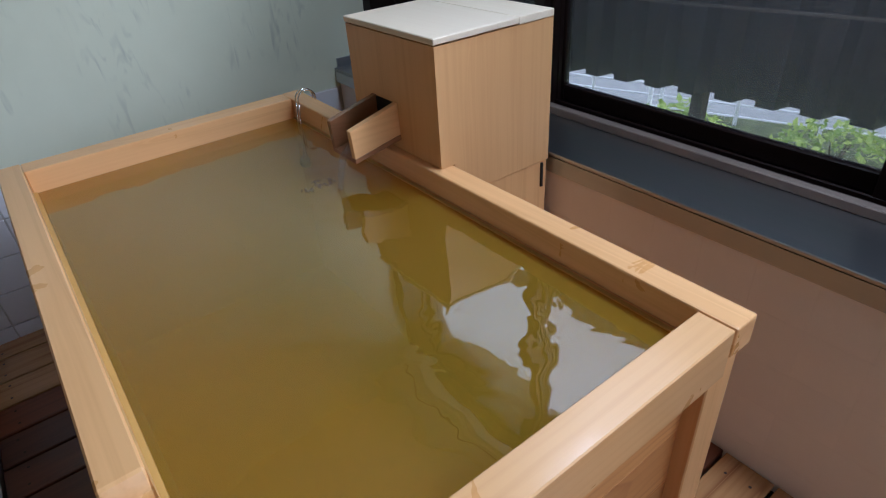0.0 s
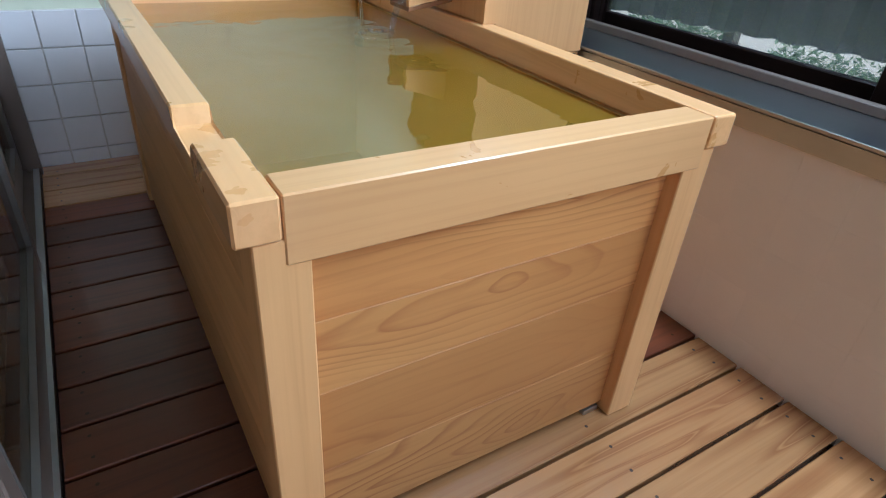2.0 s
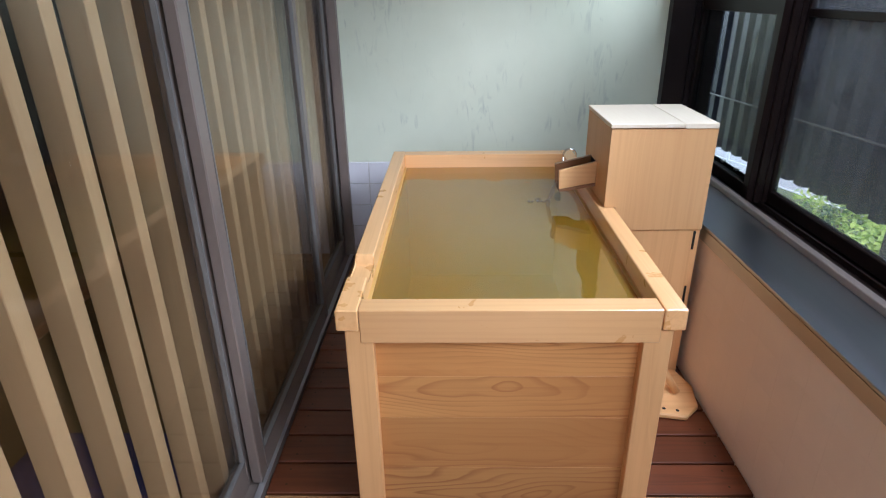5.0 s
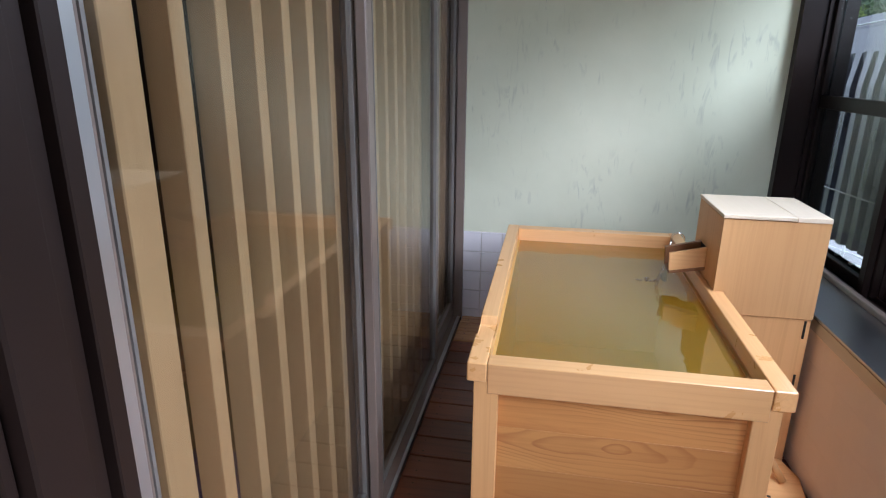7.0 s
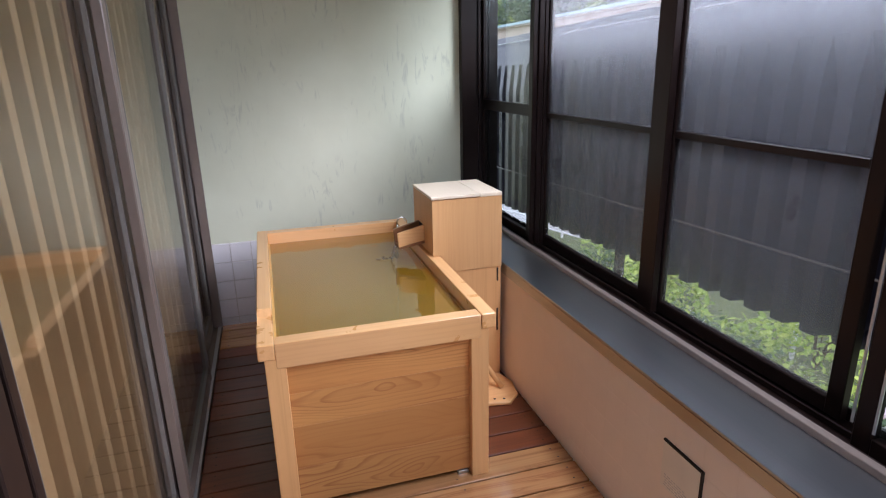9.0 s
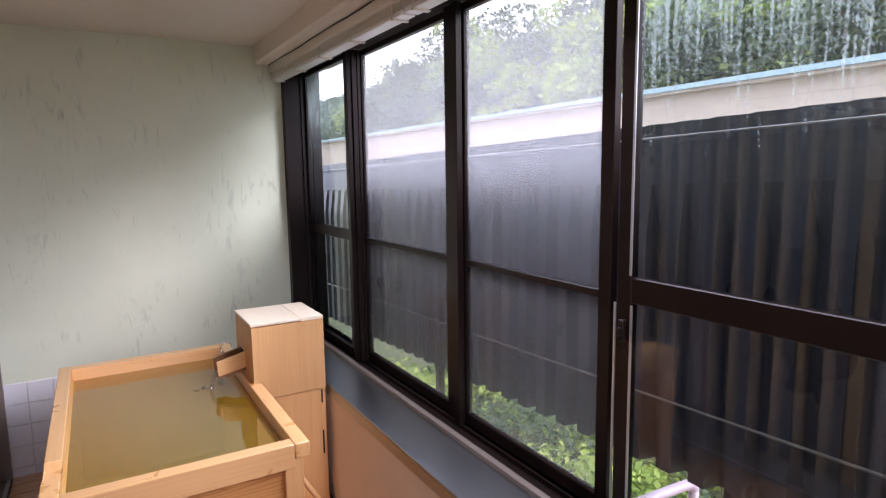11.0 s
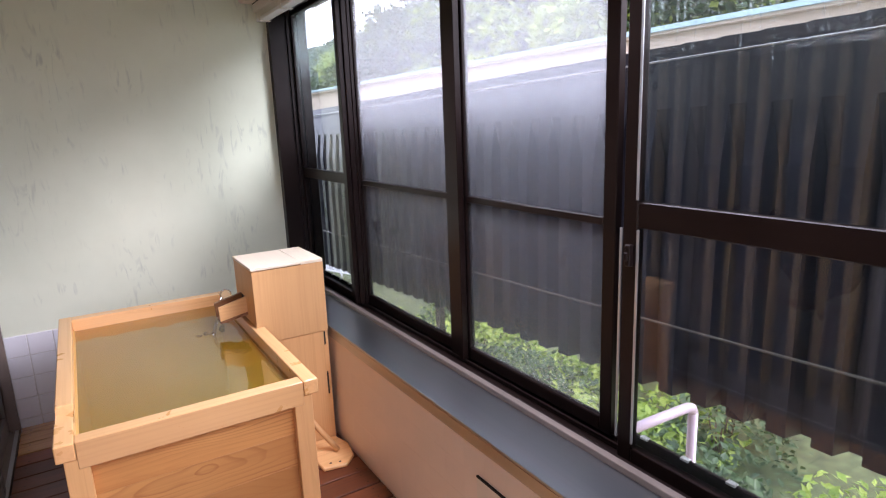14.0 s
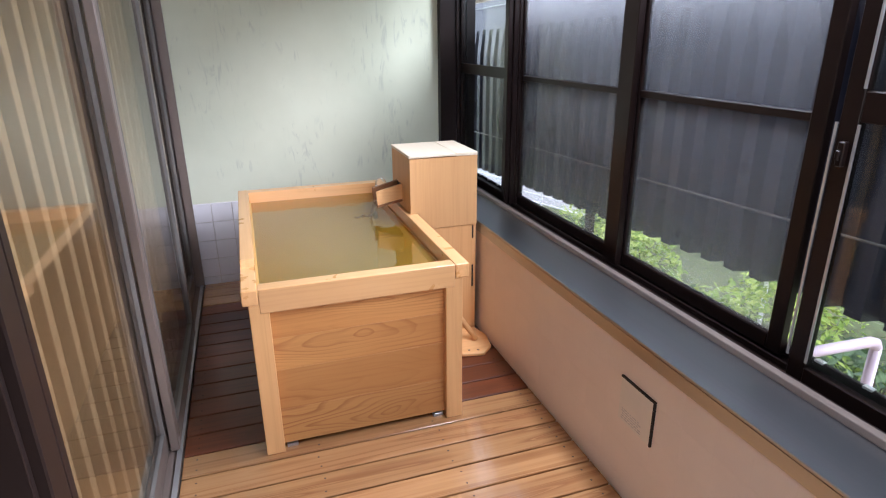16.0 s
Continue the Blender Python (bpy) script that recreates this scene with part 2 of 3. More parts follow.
soil = plain("leafy_soil", (0.10, 0.12, 0.05), 0.95, vary=0.5, scale=5)
fence_paint = plain("white_fence_paint", (0.72, 0.72, 0.74), 0.5, vary=0.06)
pink_pipe_paint = plain("lilac_pipe_paint", (0.46, 0.36, 0.42), 0.35, vary=0.05)
cream_wall = plain("cream_building_wall", (0.62, 0.51, 0.42), 0.85, vary=0.06, scale=1.5)
blue_trim = plain("blue_gutter", (0.36, 0.50, 0.55), 0.5)
bark = plain("bark", (0.10, 0.07, 0.05), 0.9, vary=0.3, scale=20, bump=0.5)
rust = plain("red_brown_board", (0.22, 0.10, 0.07), 0.7, vary=0.15)


def foliage(name, a, b):
    m, n, l, p = material(name)
    g = n.new("ShaderNodeNewGeometry")
    c = ramp(n, l, g.outputs["Random Per Island"], [(0.0, a), (1.0, b)])
    l.new(c, p.inputs["Base Color"])
    p.inputs["Roughness"].default_value = 0.5
    tr, mx = n.new("ShaderNodeBsdfTranslucent"), n.new("ShaderNodeMixShader")
    l.new(c, tr.inputs["Color"])
    mx.inputs[0].default_value = 0.35
    l.new(p.outputs[0], mx.inputs[1])
    l.new(tr.outputs[0], mx.inputs[2])
    l.new(mx.outputs[0], n["Material Output"].inputs[0])
    return m


leaf_bright = foliage("bright_leaf", (0.17, 0.28, 0.04), (0.46, 0.56, 0.12))
leaf_dark = foliage("dark_leaf", (0.035, 0.07, 0.03), (0.11, 0.17, 0.07))


def glazing(name, tint, haze=0.0, haze_colour=(0.5, 0.5, 0.5), drops=False, passing=0.5, ior=1.45, gloss_rough=0.02, ripple=0.0):
    """Clear sheet: tinted see-through with a mirror gloss by Fresnel; haze is a constant share of dull scatter."""
    m, n, l, p = material(name)
    n.remove(p)
    tr, gl, fr, mx = (n.new("ShaderNodeBsdfTransparent"), n.new("ShaderNodeBsdfGlossy"), n.new("ShaderNodeLayerWeight"), n.new("ShaderNodeMixShader"))
    tr.inputs[0].default_value = (*tint, 1)
    gl.inputs["Roughness"].default_value = gloss_rough
    fr.inputs[0].default_value = 0.5
    power, gain = n.new("ShaderNodeMath"), n.new("ShaderNodeMath")
    power.operation, power.inputs[1].default_value = "POWER", 5.0
    gain.operation = "MULTIPLY_ADD"
    f0 = ((ior - 1) / (ior + 1)) ** 2
    gain.inputs[1].default_value, gain.inputs[2].default_value = 1 - f0, f0
    l.new(fr.outputs["Facing"], power.inputs[0])
    l.new(power.outputs[0], gain.inputs[0])
    v, _ = coords(n, l, (1, 1, 1), 0)
    through_it = tr.outputs[0]
    if haze:
        df, tl, both, hz = (n.new("ShaderNodeBsdfDiffuse"), n.new("ShaderNodeBsdfTranslucent"), n.new("ShaderNodeMixShader"), n.new("ShaderNodeMixShader"))
        df.inputs[0].default_value = tl.inputs[0].default_value = (*haze_colour, 1)
        both.inputs[0].default_value = passing
        l.new(df.outputs[0], both.inputs[1])
        l.new(tl.outputs[0], both.inputs[2])
        l.new(tr.outputs[0], hz.inputs[1])
        l.new(both.outputs[0], hz.inputs[2])
        hz.inputs[0].default_value = haze
        if drops:
            # runs of condensation: thin, upright, broken streaks that thin out downwards
            vs, _ = coords(n, l, (1, 150, 5), 0)
            vb, _ = coords(n, l, (1, 330, 130), 0)
            vz = n.new("ShaderNodeSeparateXYZ")
            l.new(v, vz.inputs[0])
            runs = mixed(n, l, noise_tex(n, l, vs, 1.0, 2.0, 0.5), noise_tex(n, l, vb, 1.0, 2.0, 0.5), 0.5)
            height = n.new("ShaderNodeMapRange")
            height.inputs[1].default_value, height.inputs[2].default_value = 1.45, 1.85
            height.inputs[3].default_value, height.inputs[4].default_value = -0.17, 0.075
            l.new(vz.outputs[2], height.inputs[0])
            add = n.new("ShaderNodeMath")
            add.operation = "ADD"
            l.new(runs, add.inputs[0])
            l.new(height.outputs[0], add.inputs[1])
            l.new(ramp(n, l, add.outputs[0], [(0.5, (haze * 0.12,) * 3), (0.56, (haze * 1.1,) * 3), (0.63, (min(1, haze * 3.2),) * 3)]), hz.inputs[0])
        through_it = hz.outputs[0]
    if ripple:
        wave = noise_tex(n, l, v, 9.0, 2.0, 0.4, 0.5)
        for node in (gl, fr):
            bumped(n, l, node, wave, ripple, 0.02)
    l.new(gain.outputs[0], mx.inputs[0])
    l.new(through_it, mx.inputs[1])
    l.new(gl.outputs[0], mx.inputs[2])
    l.new(mx.outputs[0], n["Material Output"].inputs[0])
    return m


door_glass = glazing("door_glass", (0.86, 0.84, 0.79), ior=1.45)
window_glass = glazing("wet_window_glass", (0.88, 0.92, 0.92), 0.10, (0.60, 0.74, 0.74), drops=True, passing=0.9, ior=1.62)
screen_net = glazing("insect_net", (0.96, 0.97, 0.97), 0.20, (0.88, 0.94, 1.0), ior=1.05, passing=0.82)
water_mat = glazing("spring_water", (0.92, 0.70, 0.10), 0.46, (0.60, 0.42, 0.04), ior=2.5, gloss_rough=0.01, ripple=0.11)
stream_mat = glazing("falling_water", (0.95, 0.95, 0.92), 0.1, (0.8, 0.8, 0.8), ior=1.4)


# ---- mesh helpers ----
def finish(bm, name, mat, smooth=False):
    bmesh.ops.recalc_face_normals(bm, faces=bm.faces[:])
    me = bpy.data.meshes.new(name)
    bm.to_mesh(me)
    bm.free()
    me.materials.append(mat)
    for f in me.polygons:
        f.use_smooth = smooth
    return me


def thing(name, at, label, category, group="", kind=""):
    ob = new(name)
    ob.location = at
    ob.empty_display_size = 0.05
    return tagged(ob, label, category, group, kind)


def base_of(ob):
    return Matrix.Translation(ob.location) if ob.parent is None else base_of(ob.parent) @ ob.matrix_parent_inverse @ Matrix.Translation(ob.location)


def part(name, bm, mat, parent=None, label="", smooth=False):
    """Links a bmesh, in world metres, as one mesh object under a thing or a part."""
    ob = new(name, finish(bm, name, mat, smooth))
    if parent is not None:
        ob.parent = parent
        ob.matrix_parent_inverse = base_of(parent).inverted()
    return tagged(ob, label)


def solid(name, bm, mat, label, category, kind="", group="", smooth=False):
    return tagged(part(name, bm, mat, None, "", smooth), label, category, group, kind)


def add_block(bm, x0, x1, y0, y1, z0, z1, bevel=0.0, segments=1):
    vs = bmesh.ops.create_cube(bm, size=1.0)["verts"]
    for v in vs:
        v.co = Vector((x0 + (v.co.x + 0.5) * (x1 - x0), y0 + (v.co.y + 0.5) * (y1 - y0), z0 + (v.co.z + 0.5) * (z1 - z0)))
    if bevel:
        es = list({e for v in vs for e in v.link_edges})
        bmesh.ops.bevel(bm, geom=es, offset=bevel, segments=segments, affect="EDGES", profile=0.5)
    return bm


def block(x0, x1, y0, y1, z0, z1, bevel=0.0, segments=1):
    return add_block(bmesh.new(), x0, x1, y0, y1, z0, z1, bevel, segments)


def blocks(*specs, bevel=0.0):
    bm = bmesh.new()
    for s in specs:
        add_block(bm, *s, bevel=bevel)
    return bm


def prism(outline, axis, a, b, bevel=0.0):
    """Extrudes a 2D outline along an axis from a to b. The outline gives the other two coordinates in order."""
    bm = bmesh.new()
    def at(u, v, w):
        return {"x": (w, u, v), "y": (u, w, v), "z": (u, v, w)}[axis]
    lo = [bm.verts.new(at(u, v, a)) for u, v in outline]
    hi = [bm.verts.new(at(u, v, b)) for u, v in outline]
    bm.faces.new(lo)
    bm.faces.new(hi[::-1])
    k = len(outline)
    for i in range(k):
        bm.faces.new((lo[i], lo[(i + 1) % k], hi[(i + 1) % k], hi[i]))
    if bevel:
        bmesh.ops.bevel(bm, geom=bm.edges[:], offset=bevel, segments=1, affect="EDGES")
    return bm


def add_tube(bm, pts, r, sides=8, taper=None):
    pts = [Vector(p) for p in pts]
    rings = []
    for i, p in enumerate(pts):
        d = (pts[min(i + 1, len(pts) - 1)] - pts[max(i - 1, 0)]).normalized()
        u = d.orthogonal().normalized() if i == 0 else (u - d * u.dot(d)).normalized()
        w = d.cross(u)
        rr = r if taper is None else r + (taper - r) * i / (len(pts) - 1)
        rings.append([bm.verts.new(p + rr * (math.cos(a) * u + math.sin(a) * w)) for a in [2 * math.pi * k / sides for k in range(sides)]])
    for a, b in zip(rings, rings[1:]):
        for k in range(sides):
            bm.faces.new((a[k], a[(k + 1) % sides], b[(k + 1) % sides], b[k]))
    bm.faces.new(rings[0][::-1])
    bm.faces.new(rings[-1])
    return bm


def tube(pts, r, sides=8, taper=None):
    return add_tube(bmesh.new(), pts, r, sides, taper)


# ---- the place: plan in metres ----
LEFT, RIGHT, BACK, FRONT = -0.262, 1.065, 1.70, -3.3   # door track, low wall, tiled end wall, end behind the walk
CEIL, TILE_TOP, SILL = 2.235, 0.488, 0.556
WIN_X, WIN_LO, WIN_HI, WIN_END = 1.345, 0.53, 2.12, -1.654
PITCH = 0.117

floor = solid("floor", block(LEFT - 0.08, RIGHT + 0.04, FRONT, BACK, -0.12, -0.03), sub_floor, "dark floor under the wooden deck boards", "floor", "structure")
wall_north = solid("wall_north", block(LEFT - 0.20, 1.43, BACK, BACK + 0.12, -0.12, CEIL + 0.05), wall_plaster, "pale green plaster end wall with fine scratches", "wall", "structure")
# never in view; the opening is added to let daylight in from behind
wall_south = solid("wall_south", blocks((LEFT - 0.20, 1.62, FRONT - 0.12, FRONT, -0.12, 0.75), (LEFT - 0.20, 1.62, FRONT - 0.12, FRONT, 2.1, CEIL + 0.05), (LEFT - 0.20, LEFT, FRONT - 0.12, FRONT, 0.75, 2.1), (1.2, 1.62, FRONT - 0.12, FRONT, 0.75, 2.1)), beige_plaster, "unseen beige plaster end wall with an opening added for light", "wall", "structure")
wall_low = solid("wall_low", block(RIGHT + 0.0065, RIGHT + 0.10, FRONT, BACK, -0.12, SILL - 0.012), cream_grout, "low cream tiled wall below the window sill", "wall", "structure")
wall_outside = solid("wall_outside", block(1.42, 1.50, FRONT, BACK, -3.2, WIN_LO - 0.04), beige_plaster, "outer wall under the window", "wall", "structure")
wall_pier = solid("wall_pier", block(1.285, 1.50, -2.15, WIN_END - 0.03, SILL, CEIL), beige_plaster, "beige plaster wall beside the window", "wall", "structure")
# the side opening under this strip is also unseen and added
solid("wall_over_south", block(1.285, 1.50, FRONT, -2.15, 2.1, CEIL), beige_plaster, "plaster strip above an unseen opening added for light", "wall", "structure")
wall_over = solid("wall_over", block(1.26, 1.50, WIN_END - 0.03, BACK, WIN_HI + 0.02, CEIL + 0.05), beige_plaster, "plaster strip above the window", "wall", "structure")
ceiling = solid("ceiling", block(LEFT - 0.20, 1.62, FRONT, BACK, CEIL, CEIL + 0.05), ceiling_paint, "smooth off-white painted ceiling", "ceiling", "structure")
pelmet = solid("trim", prism([(1.055, CEIL), (1.06, 2.145), (1.075, 2.135), (1.26, 2.135), (1.26, CEIL)], "y", FRONT, BACK), ceiling_paint, "boxed cream ceiling beam above the window", "ceiling beam", "structure")

# stainless sill with its copper-brown front band
sill = thing("window_sill", (RIGHT, 0, SILL), "brushed stainless steel sill with a folded front edge", "window sill", kind="structure")
part("sill_plate", block(RIGHT - 0.012, 1.27, FRONT, BACK, SILL - 0.01, SILL, 0.002), steel, sill)
part("front_band", block(RIGHT - 0.012, RIGHT + 0.006, FRONT, BACK, SILL - 0.050, SILL - 0.0105), steel, sill)
part("frame_lip", block(1.238, 1.262, FRONT, BACK, SILL + 0.0005, SILL + 0.022, 0.002), brown_frame, sill, "brown aluminium lip under the window")
part("upstand", block(RIGHT, 1.27, BACK - 0.006, BACK - 0.0005, SILL, SILL + 0.03), steel, sill)

# ---- window ----
window = thing("window_1", (WIN_X, 0, WIN_LO), "four-part sliding window with dark bronze aluminium frames", "window", kind="structure")
part("bottom_track", blocks((1.262, 1.42, WIN_END, BACK, WIN_LO - 0.035, WIN_LO), (1.262, 1.272, WIN_END, BACK, WIN_LO, WIN_LO + 0.045), (1.30, 1.308, WIN_END, BACK, WIN_LO, WIN_LO + 0.02),
     (1.345, 1.352, WIN_END, BACK, WIN_LO, WIN_LO + 0.02), (1.41, 1.42, WIN_END, BACK, WIN_LO, WIN_LO + 0.035), bevel=0.002), bronze, window)
part("head_track", blocks((1.262, 1.42, WIN_END, BACK, WIN_HI - 0.012, WIN_HI + 0.02), (1.262, 1.272, WIN_END, BACK, WIN_HI - 0.04, WIN_HI - 0.012)), bronze, window)
part("jamb", blocks((1.203, 1.42, BACK - 0.05, BACK - 0.001, SILL + 0.0005, WIN_HI), (1.30, 1.312, BACK - 0.062, BACK - 0.05, WIN_LO, WIN_HI), (1.362, 1.374, BACK - 0.065, BACK - 0.05, WIN_LO, WIN_HI)), bronze, window)
part("jamb", blocks((1.262, 1.42, WIN_END - 0.03, WIN_END + 0.012, WIN_LO, WIN_HI), (1.30, 1.31, WIN_END + 0.012, WIN_END + 0.03, WIN_LO, WIN_HI)), bronze, window)


def sash(y0, y1, x, rail_z, rail_h, stile, pane_mat, pane_label, name="sash"):
    lo, hi = WIN_LO + 0.012, WIN_HI - 0.018
    d = 0.013
    s = part(name, blocks((x - d, x + d, y0, y0 + stile, lo, hi), (x - d, x + d, y1 - stile, y1, lo, hi), (x - d, x + d, y0 + stile, y1 - stile, lo, lo + 0.045),
             (x - d, x + d, y0 + stile, y1 - stile, hi - 0.028, hi), (x - d + 0.001, x + d - 0.001, y0 + stile, y1 - stile, rail_z - rail_h / 2, rail_z + rail_h / 2), bevel=0.0025), bronze, window)
    for a, b in ((lo + 0.045, rail_z - rail_h / 2), (rail_z + rail_h / 2, hi - 0.028)):
        part("pane", block(x - 0.002, x + 0.002, y0 + stile, y1 - stile, a, b), pane_mat, s, pane_label)
    return s


sash(0.905, 1.69, 1.338, 1.19, 0.055, 0.062, window_glass, "glass pane with runs of condensation")
sash(-1.662, -0.815, 1.325, 1.215, 0.065, 0.045, window_glass, "glass pane with runs of condensation")
sash(0.022, 0.955, 1.385, 1.172, 0.024, 0.055, screen_net, "fine grey insect net", "insect_screen")
sash(-0.737, 0.021, 1.385, 1.172, 0.024, 0.045, screen_net, "fine grey insect net", "insect_screen")

# pale strips added to paint the slits of bright sky between the frames
for x, y0, z0, z1 in ((1.309, -0.867, 0.60, 1.178), (1.309, -0.862, 1.252, 2.06), (1.309, -0.8145, 0.60, 1.178)):
    part("edge_strip", block(x, 1.3125, y0, y0 + 0.006, z0, z1), grey_frame, window, "pale strip painting a bright slit of sky between the frames")
part("latch", blocks((1.296, 1.3115, -0.852, -0.836, 1.085, 1.14), (1.288, 1.296, -0.849, -0.839, 1.10, 1.122), bevel=0.002), bronze, window, "dark sash latch")
part("sash_edge", blocks((1.353, 1.370, 0.905, 0.985, WIN_LO + 0.012, WIN_HI - 0.018), (1.300, 1.324, 0.915, 0.955, WIN_LO + 0.012, WIN_HI - 0.018), bevel=0.002), bronze, window, "edges of the glass sashes slid open")
part("sash_edge", blocks((1.340, 1.366, -0.020, 0.015, WIN_LO + 0.012, WIN_HI - 0.018), (1.346, 1.366, 0.018, 0.072, WIN_LO + 0.012, WIN_HI - 0.018), bevel=0.002), bronze, window, "edges of the glass sashes slid open")

# ---- bathtub ----
W, L, TOP, WATER = 0.76, 1.372, 0.622, 0.567
RW = 0.056
tub = thing("bathtub", (W / 2, L / 2, 0), "square hinoki cypress bathtub filled with yellowish spring water", "bathtub")
part("rim_rail", prism([(0.0, TOP), (0.165, TOP), (0.176, TOP - 0.026), (0.282, TOP - 0.026), (0.295, TOP), (L, TOP), (L, TOP - 0.052), (0.0, TOP - 0.052)], "x", 0.0, RW - 0.006, 0.003), rim_y, tub, "left rim rail with an overflow notch")
part("rim_rail", block(W - RW + 0.006, W, 0, L, TOP - 0.052, TOP, 0.004, 2), rim_y, tub)
part("rim_rail", block(RW - 0.0042, W - RW + 0.0042, 0.002, RW, TOP - 0.084, TOP - 0.0008, 0.002), rim_x, tub)
part("rim_rail", block(RW - 0.0055, W - RW + 0.0055, L - RW - 0.008, L - 0.002, TOP - 0.084, TOP - 0.0008, 0.002), rim_x, tub)
for x0, x1, y0, y1 in ((0.018, 0.080, 0.004, 0.062), (W - 0.086, W - 0.024, 0.004, 0.062), (0.018, 0.080, L - 0.062, L - 0.004), (W - 0.086, W - 0.024, L - 0.062, L - 0.004)):
    part("leg", block(x0, x1, y0, y1, 0.0, TOP - 0.0525, 0.002), hinoki_z, tub)
for x in (0.088, W - 0.130):
    part("glide", block(x, x + 0.038, 0.028, 0.05, 0.0, 0.012, 0.001), steel, tub, "small metal glide under the front board")
bz = [0.018, 0.155, 0.31, 0.43, TOP - 0.085]
for a, b in zip(bz, bz[1:]):
    part("front_board", block(0.078, W - 0.084, 0.030, 0.052, a + 0.0003, b - 0.0003, 0.0008), hinoki_panel, tub)
    part("back_board", block(0.078, W - 0.084, L - 0.052, L - 0.030, a + 0.0003, b - 0.0003, 0.0008), hinoki_panel, tub)
sz = [0.018, 0.17, 0.32, 0.455, TOP - 0.0525]
for a, b in zip(sz, sz[1:]):
    for x0, x1 in ((0.026, 0.050), (W - 0.050, W - 0.032)):
        part("side_board", block(x0, x1, 0.060, L - 0.060, a + 0.0002, b - 0.0002, 0.0005), hinoki_y, tub)
part("inner_lining", blocks((0.050, 0.058, 0.052, L - 0.052, 0.06, TOP - 0.053), (W - 0.058, W - 0.050, 0.052, L - 0.052, 0.06, TOP - 0.053),
     (0.058, W - 0.058, 0.052, 0.060, 0.06, TOP - 0.081), (0.058, W - 0.058, L - 0.064, L - 0.052, 0.06, TOP - 0.081)), wet_wood, tub, "wet golden inner boards")
part("tub_bottom", block(0.05, W - 0.05, 0.052, L - 0.052, 0.04, 0.062), wet_wood, tub)
bm = bmesh.new()
bmesh.ops.create_grid(bm, x_segments=60, y_segments=110, size=0.5)
for v in bm.verts:
    x, y = 0.0585 + (v.co.x + 0.5) * (W - 0.117), 0.0605 + (v.co.y + 0.5) * (L - 0.125)
    r = math.hypot(x - 0.56, y - 0.86)
    v.co = (x, y, WATER + 0.0011 * math.sin(r * 95) * math.exp(-r * 10) + 0.0002 * noise.noise((x * 7, y * 7, 0)) + 0.00012 * noise.noise((x * 24, y * 18, 3)))
water = solid("water", bm, water_mat, "murky yellow-green spring water with small ripples", "water", smooth=True)

# ---- hot water box and spout ----
BX0, BX1, BY0, BY1, BTOP = 0.728, 1.042, 0.645, 0.965, 0.883
hot = thing("hot_water_box", ((BX0 + BX1) / 2, (BY0 + BY1) / 2, 0), "tall hinoki water inlet box beside the bathtub", "water box")
part("upper_body", blocks((BX0, W + 0.004, BY0, BY1, TOP + 0.001, BTOP - 0.016), (W + 0.0035, BX1, BY0, BY1, 0.546, BTOP - 0.016)), hinoki_z, hot)
part("lower_body", block(W + 0.004, BX1 - 0.002, BY0 + 0.003, BY1, 0.0, 0.5432, 0.001), hinoki_z, hot)
part("lid", block(BX0 - 0.004, 0.940, BY0 - 0.004, BY1, BTOP - 0.0125, BTOP, 0.0018), hinoki_pale, hot, "loose pale wooden lid")
part("top_board", block(0.942, BX1, BY0 - 0.002, BY1, BTOP - 0.0155, BTOP, 0.0015), hinoki_pale, hot)
# black strips on the face paint the shade of two slots
for a, b in ((0.478, 0.540), (0.235, 0.345)):
    part("slot", block(1.020, 1.026, BY0 - 0.0015, BY0 + 0.006, a, b), black_gap, hot, "black strip painting the shade of a narrow slot")
spout = part("spout", prism([(0.735, 0.648), (0.735, 0.659), (0.610, 0.637), (0.610, 0.627)], "y", 0.786, 0.884, 0.001), shaded_wet_wood, hot, "wooden trough spout, wet inside, its inner shade put into the colour")
# only the far side, seen from inside, gets the shade-darkened wood
for y0, y1 in ((0.786, 0.800), (0.870, 0.884)):
    part("spout_side", prism([(0.7275, 0.659), (0.7275, 0.730), (0.606, 0.700), (0.610, 0.637)], "y", y0, y1, 0.001), hinoki_x if y0 < 0.8 else shaded_wet_wood, spout)
# the black block paints the shade within the box opening
part("spout_hole", block(0.7265, 0.7285, 0.800, 0.870, 0.660, 0.727), black_gap, spout, "black block painting the shade of the opening behind the spout")
bm = bmesh.new()
add_tube(bm, [(0.73, 0.835, 0.664), (0.66, 0.832, 0.653), (0.618, 0.828, 0.645), (0.600, 0.824, 0.632), (0.588, 0.820, 0.605), (0.580, 0.818, WATER)], 0.012, 10, 0.006)
for v in bm.verts:
    v.co += Vector((0, 0.003 * noise.noise(v.co * 60), 0))
solid("water_stream", bm, stream_mat, "thin stream of clear water falling from the spout", "water", smooth=True)

# ---- small things at the tub ----
bm = bmesh.new()
for dy in (0.0, 0.016):
    arc = [(0.700 + 0.026 * math.cos(a) + 0.030, 1.262 + dy - 0.012, 0.628 + 0.026 * math.sin(a)) for a in [math.pi * k / 12 for k in range(-1, 14)]]
    add_tube(bm, arc[::-1] if dy else arc, 0.0024, 7)
    add_tube(bm, [arc[-1], (0.698, 1.25 + dy, 0.56), (0.697, 1.25 + dy, 0.47)], 0.0022, 7)
clip = thing("bath_thermometer", (0.70, 1.26, 0.45), "chrome wire hook over the tub rim holding a dark sinker", "thermometer")
part("hook", bm, chrome, clip, "chrome wire hook", True)
bm = bmesh.new()
bmesh.ops.create_uvsphere(bm, u_segments=14, v_segments=10, radius=0.02)
bmesh.ops.translate(bm, verts=bm.verts[:], vec=(0.697, 1.258, 0.452))
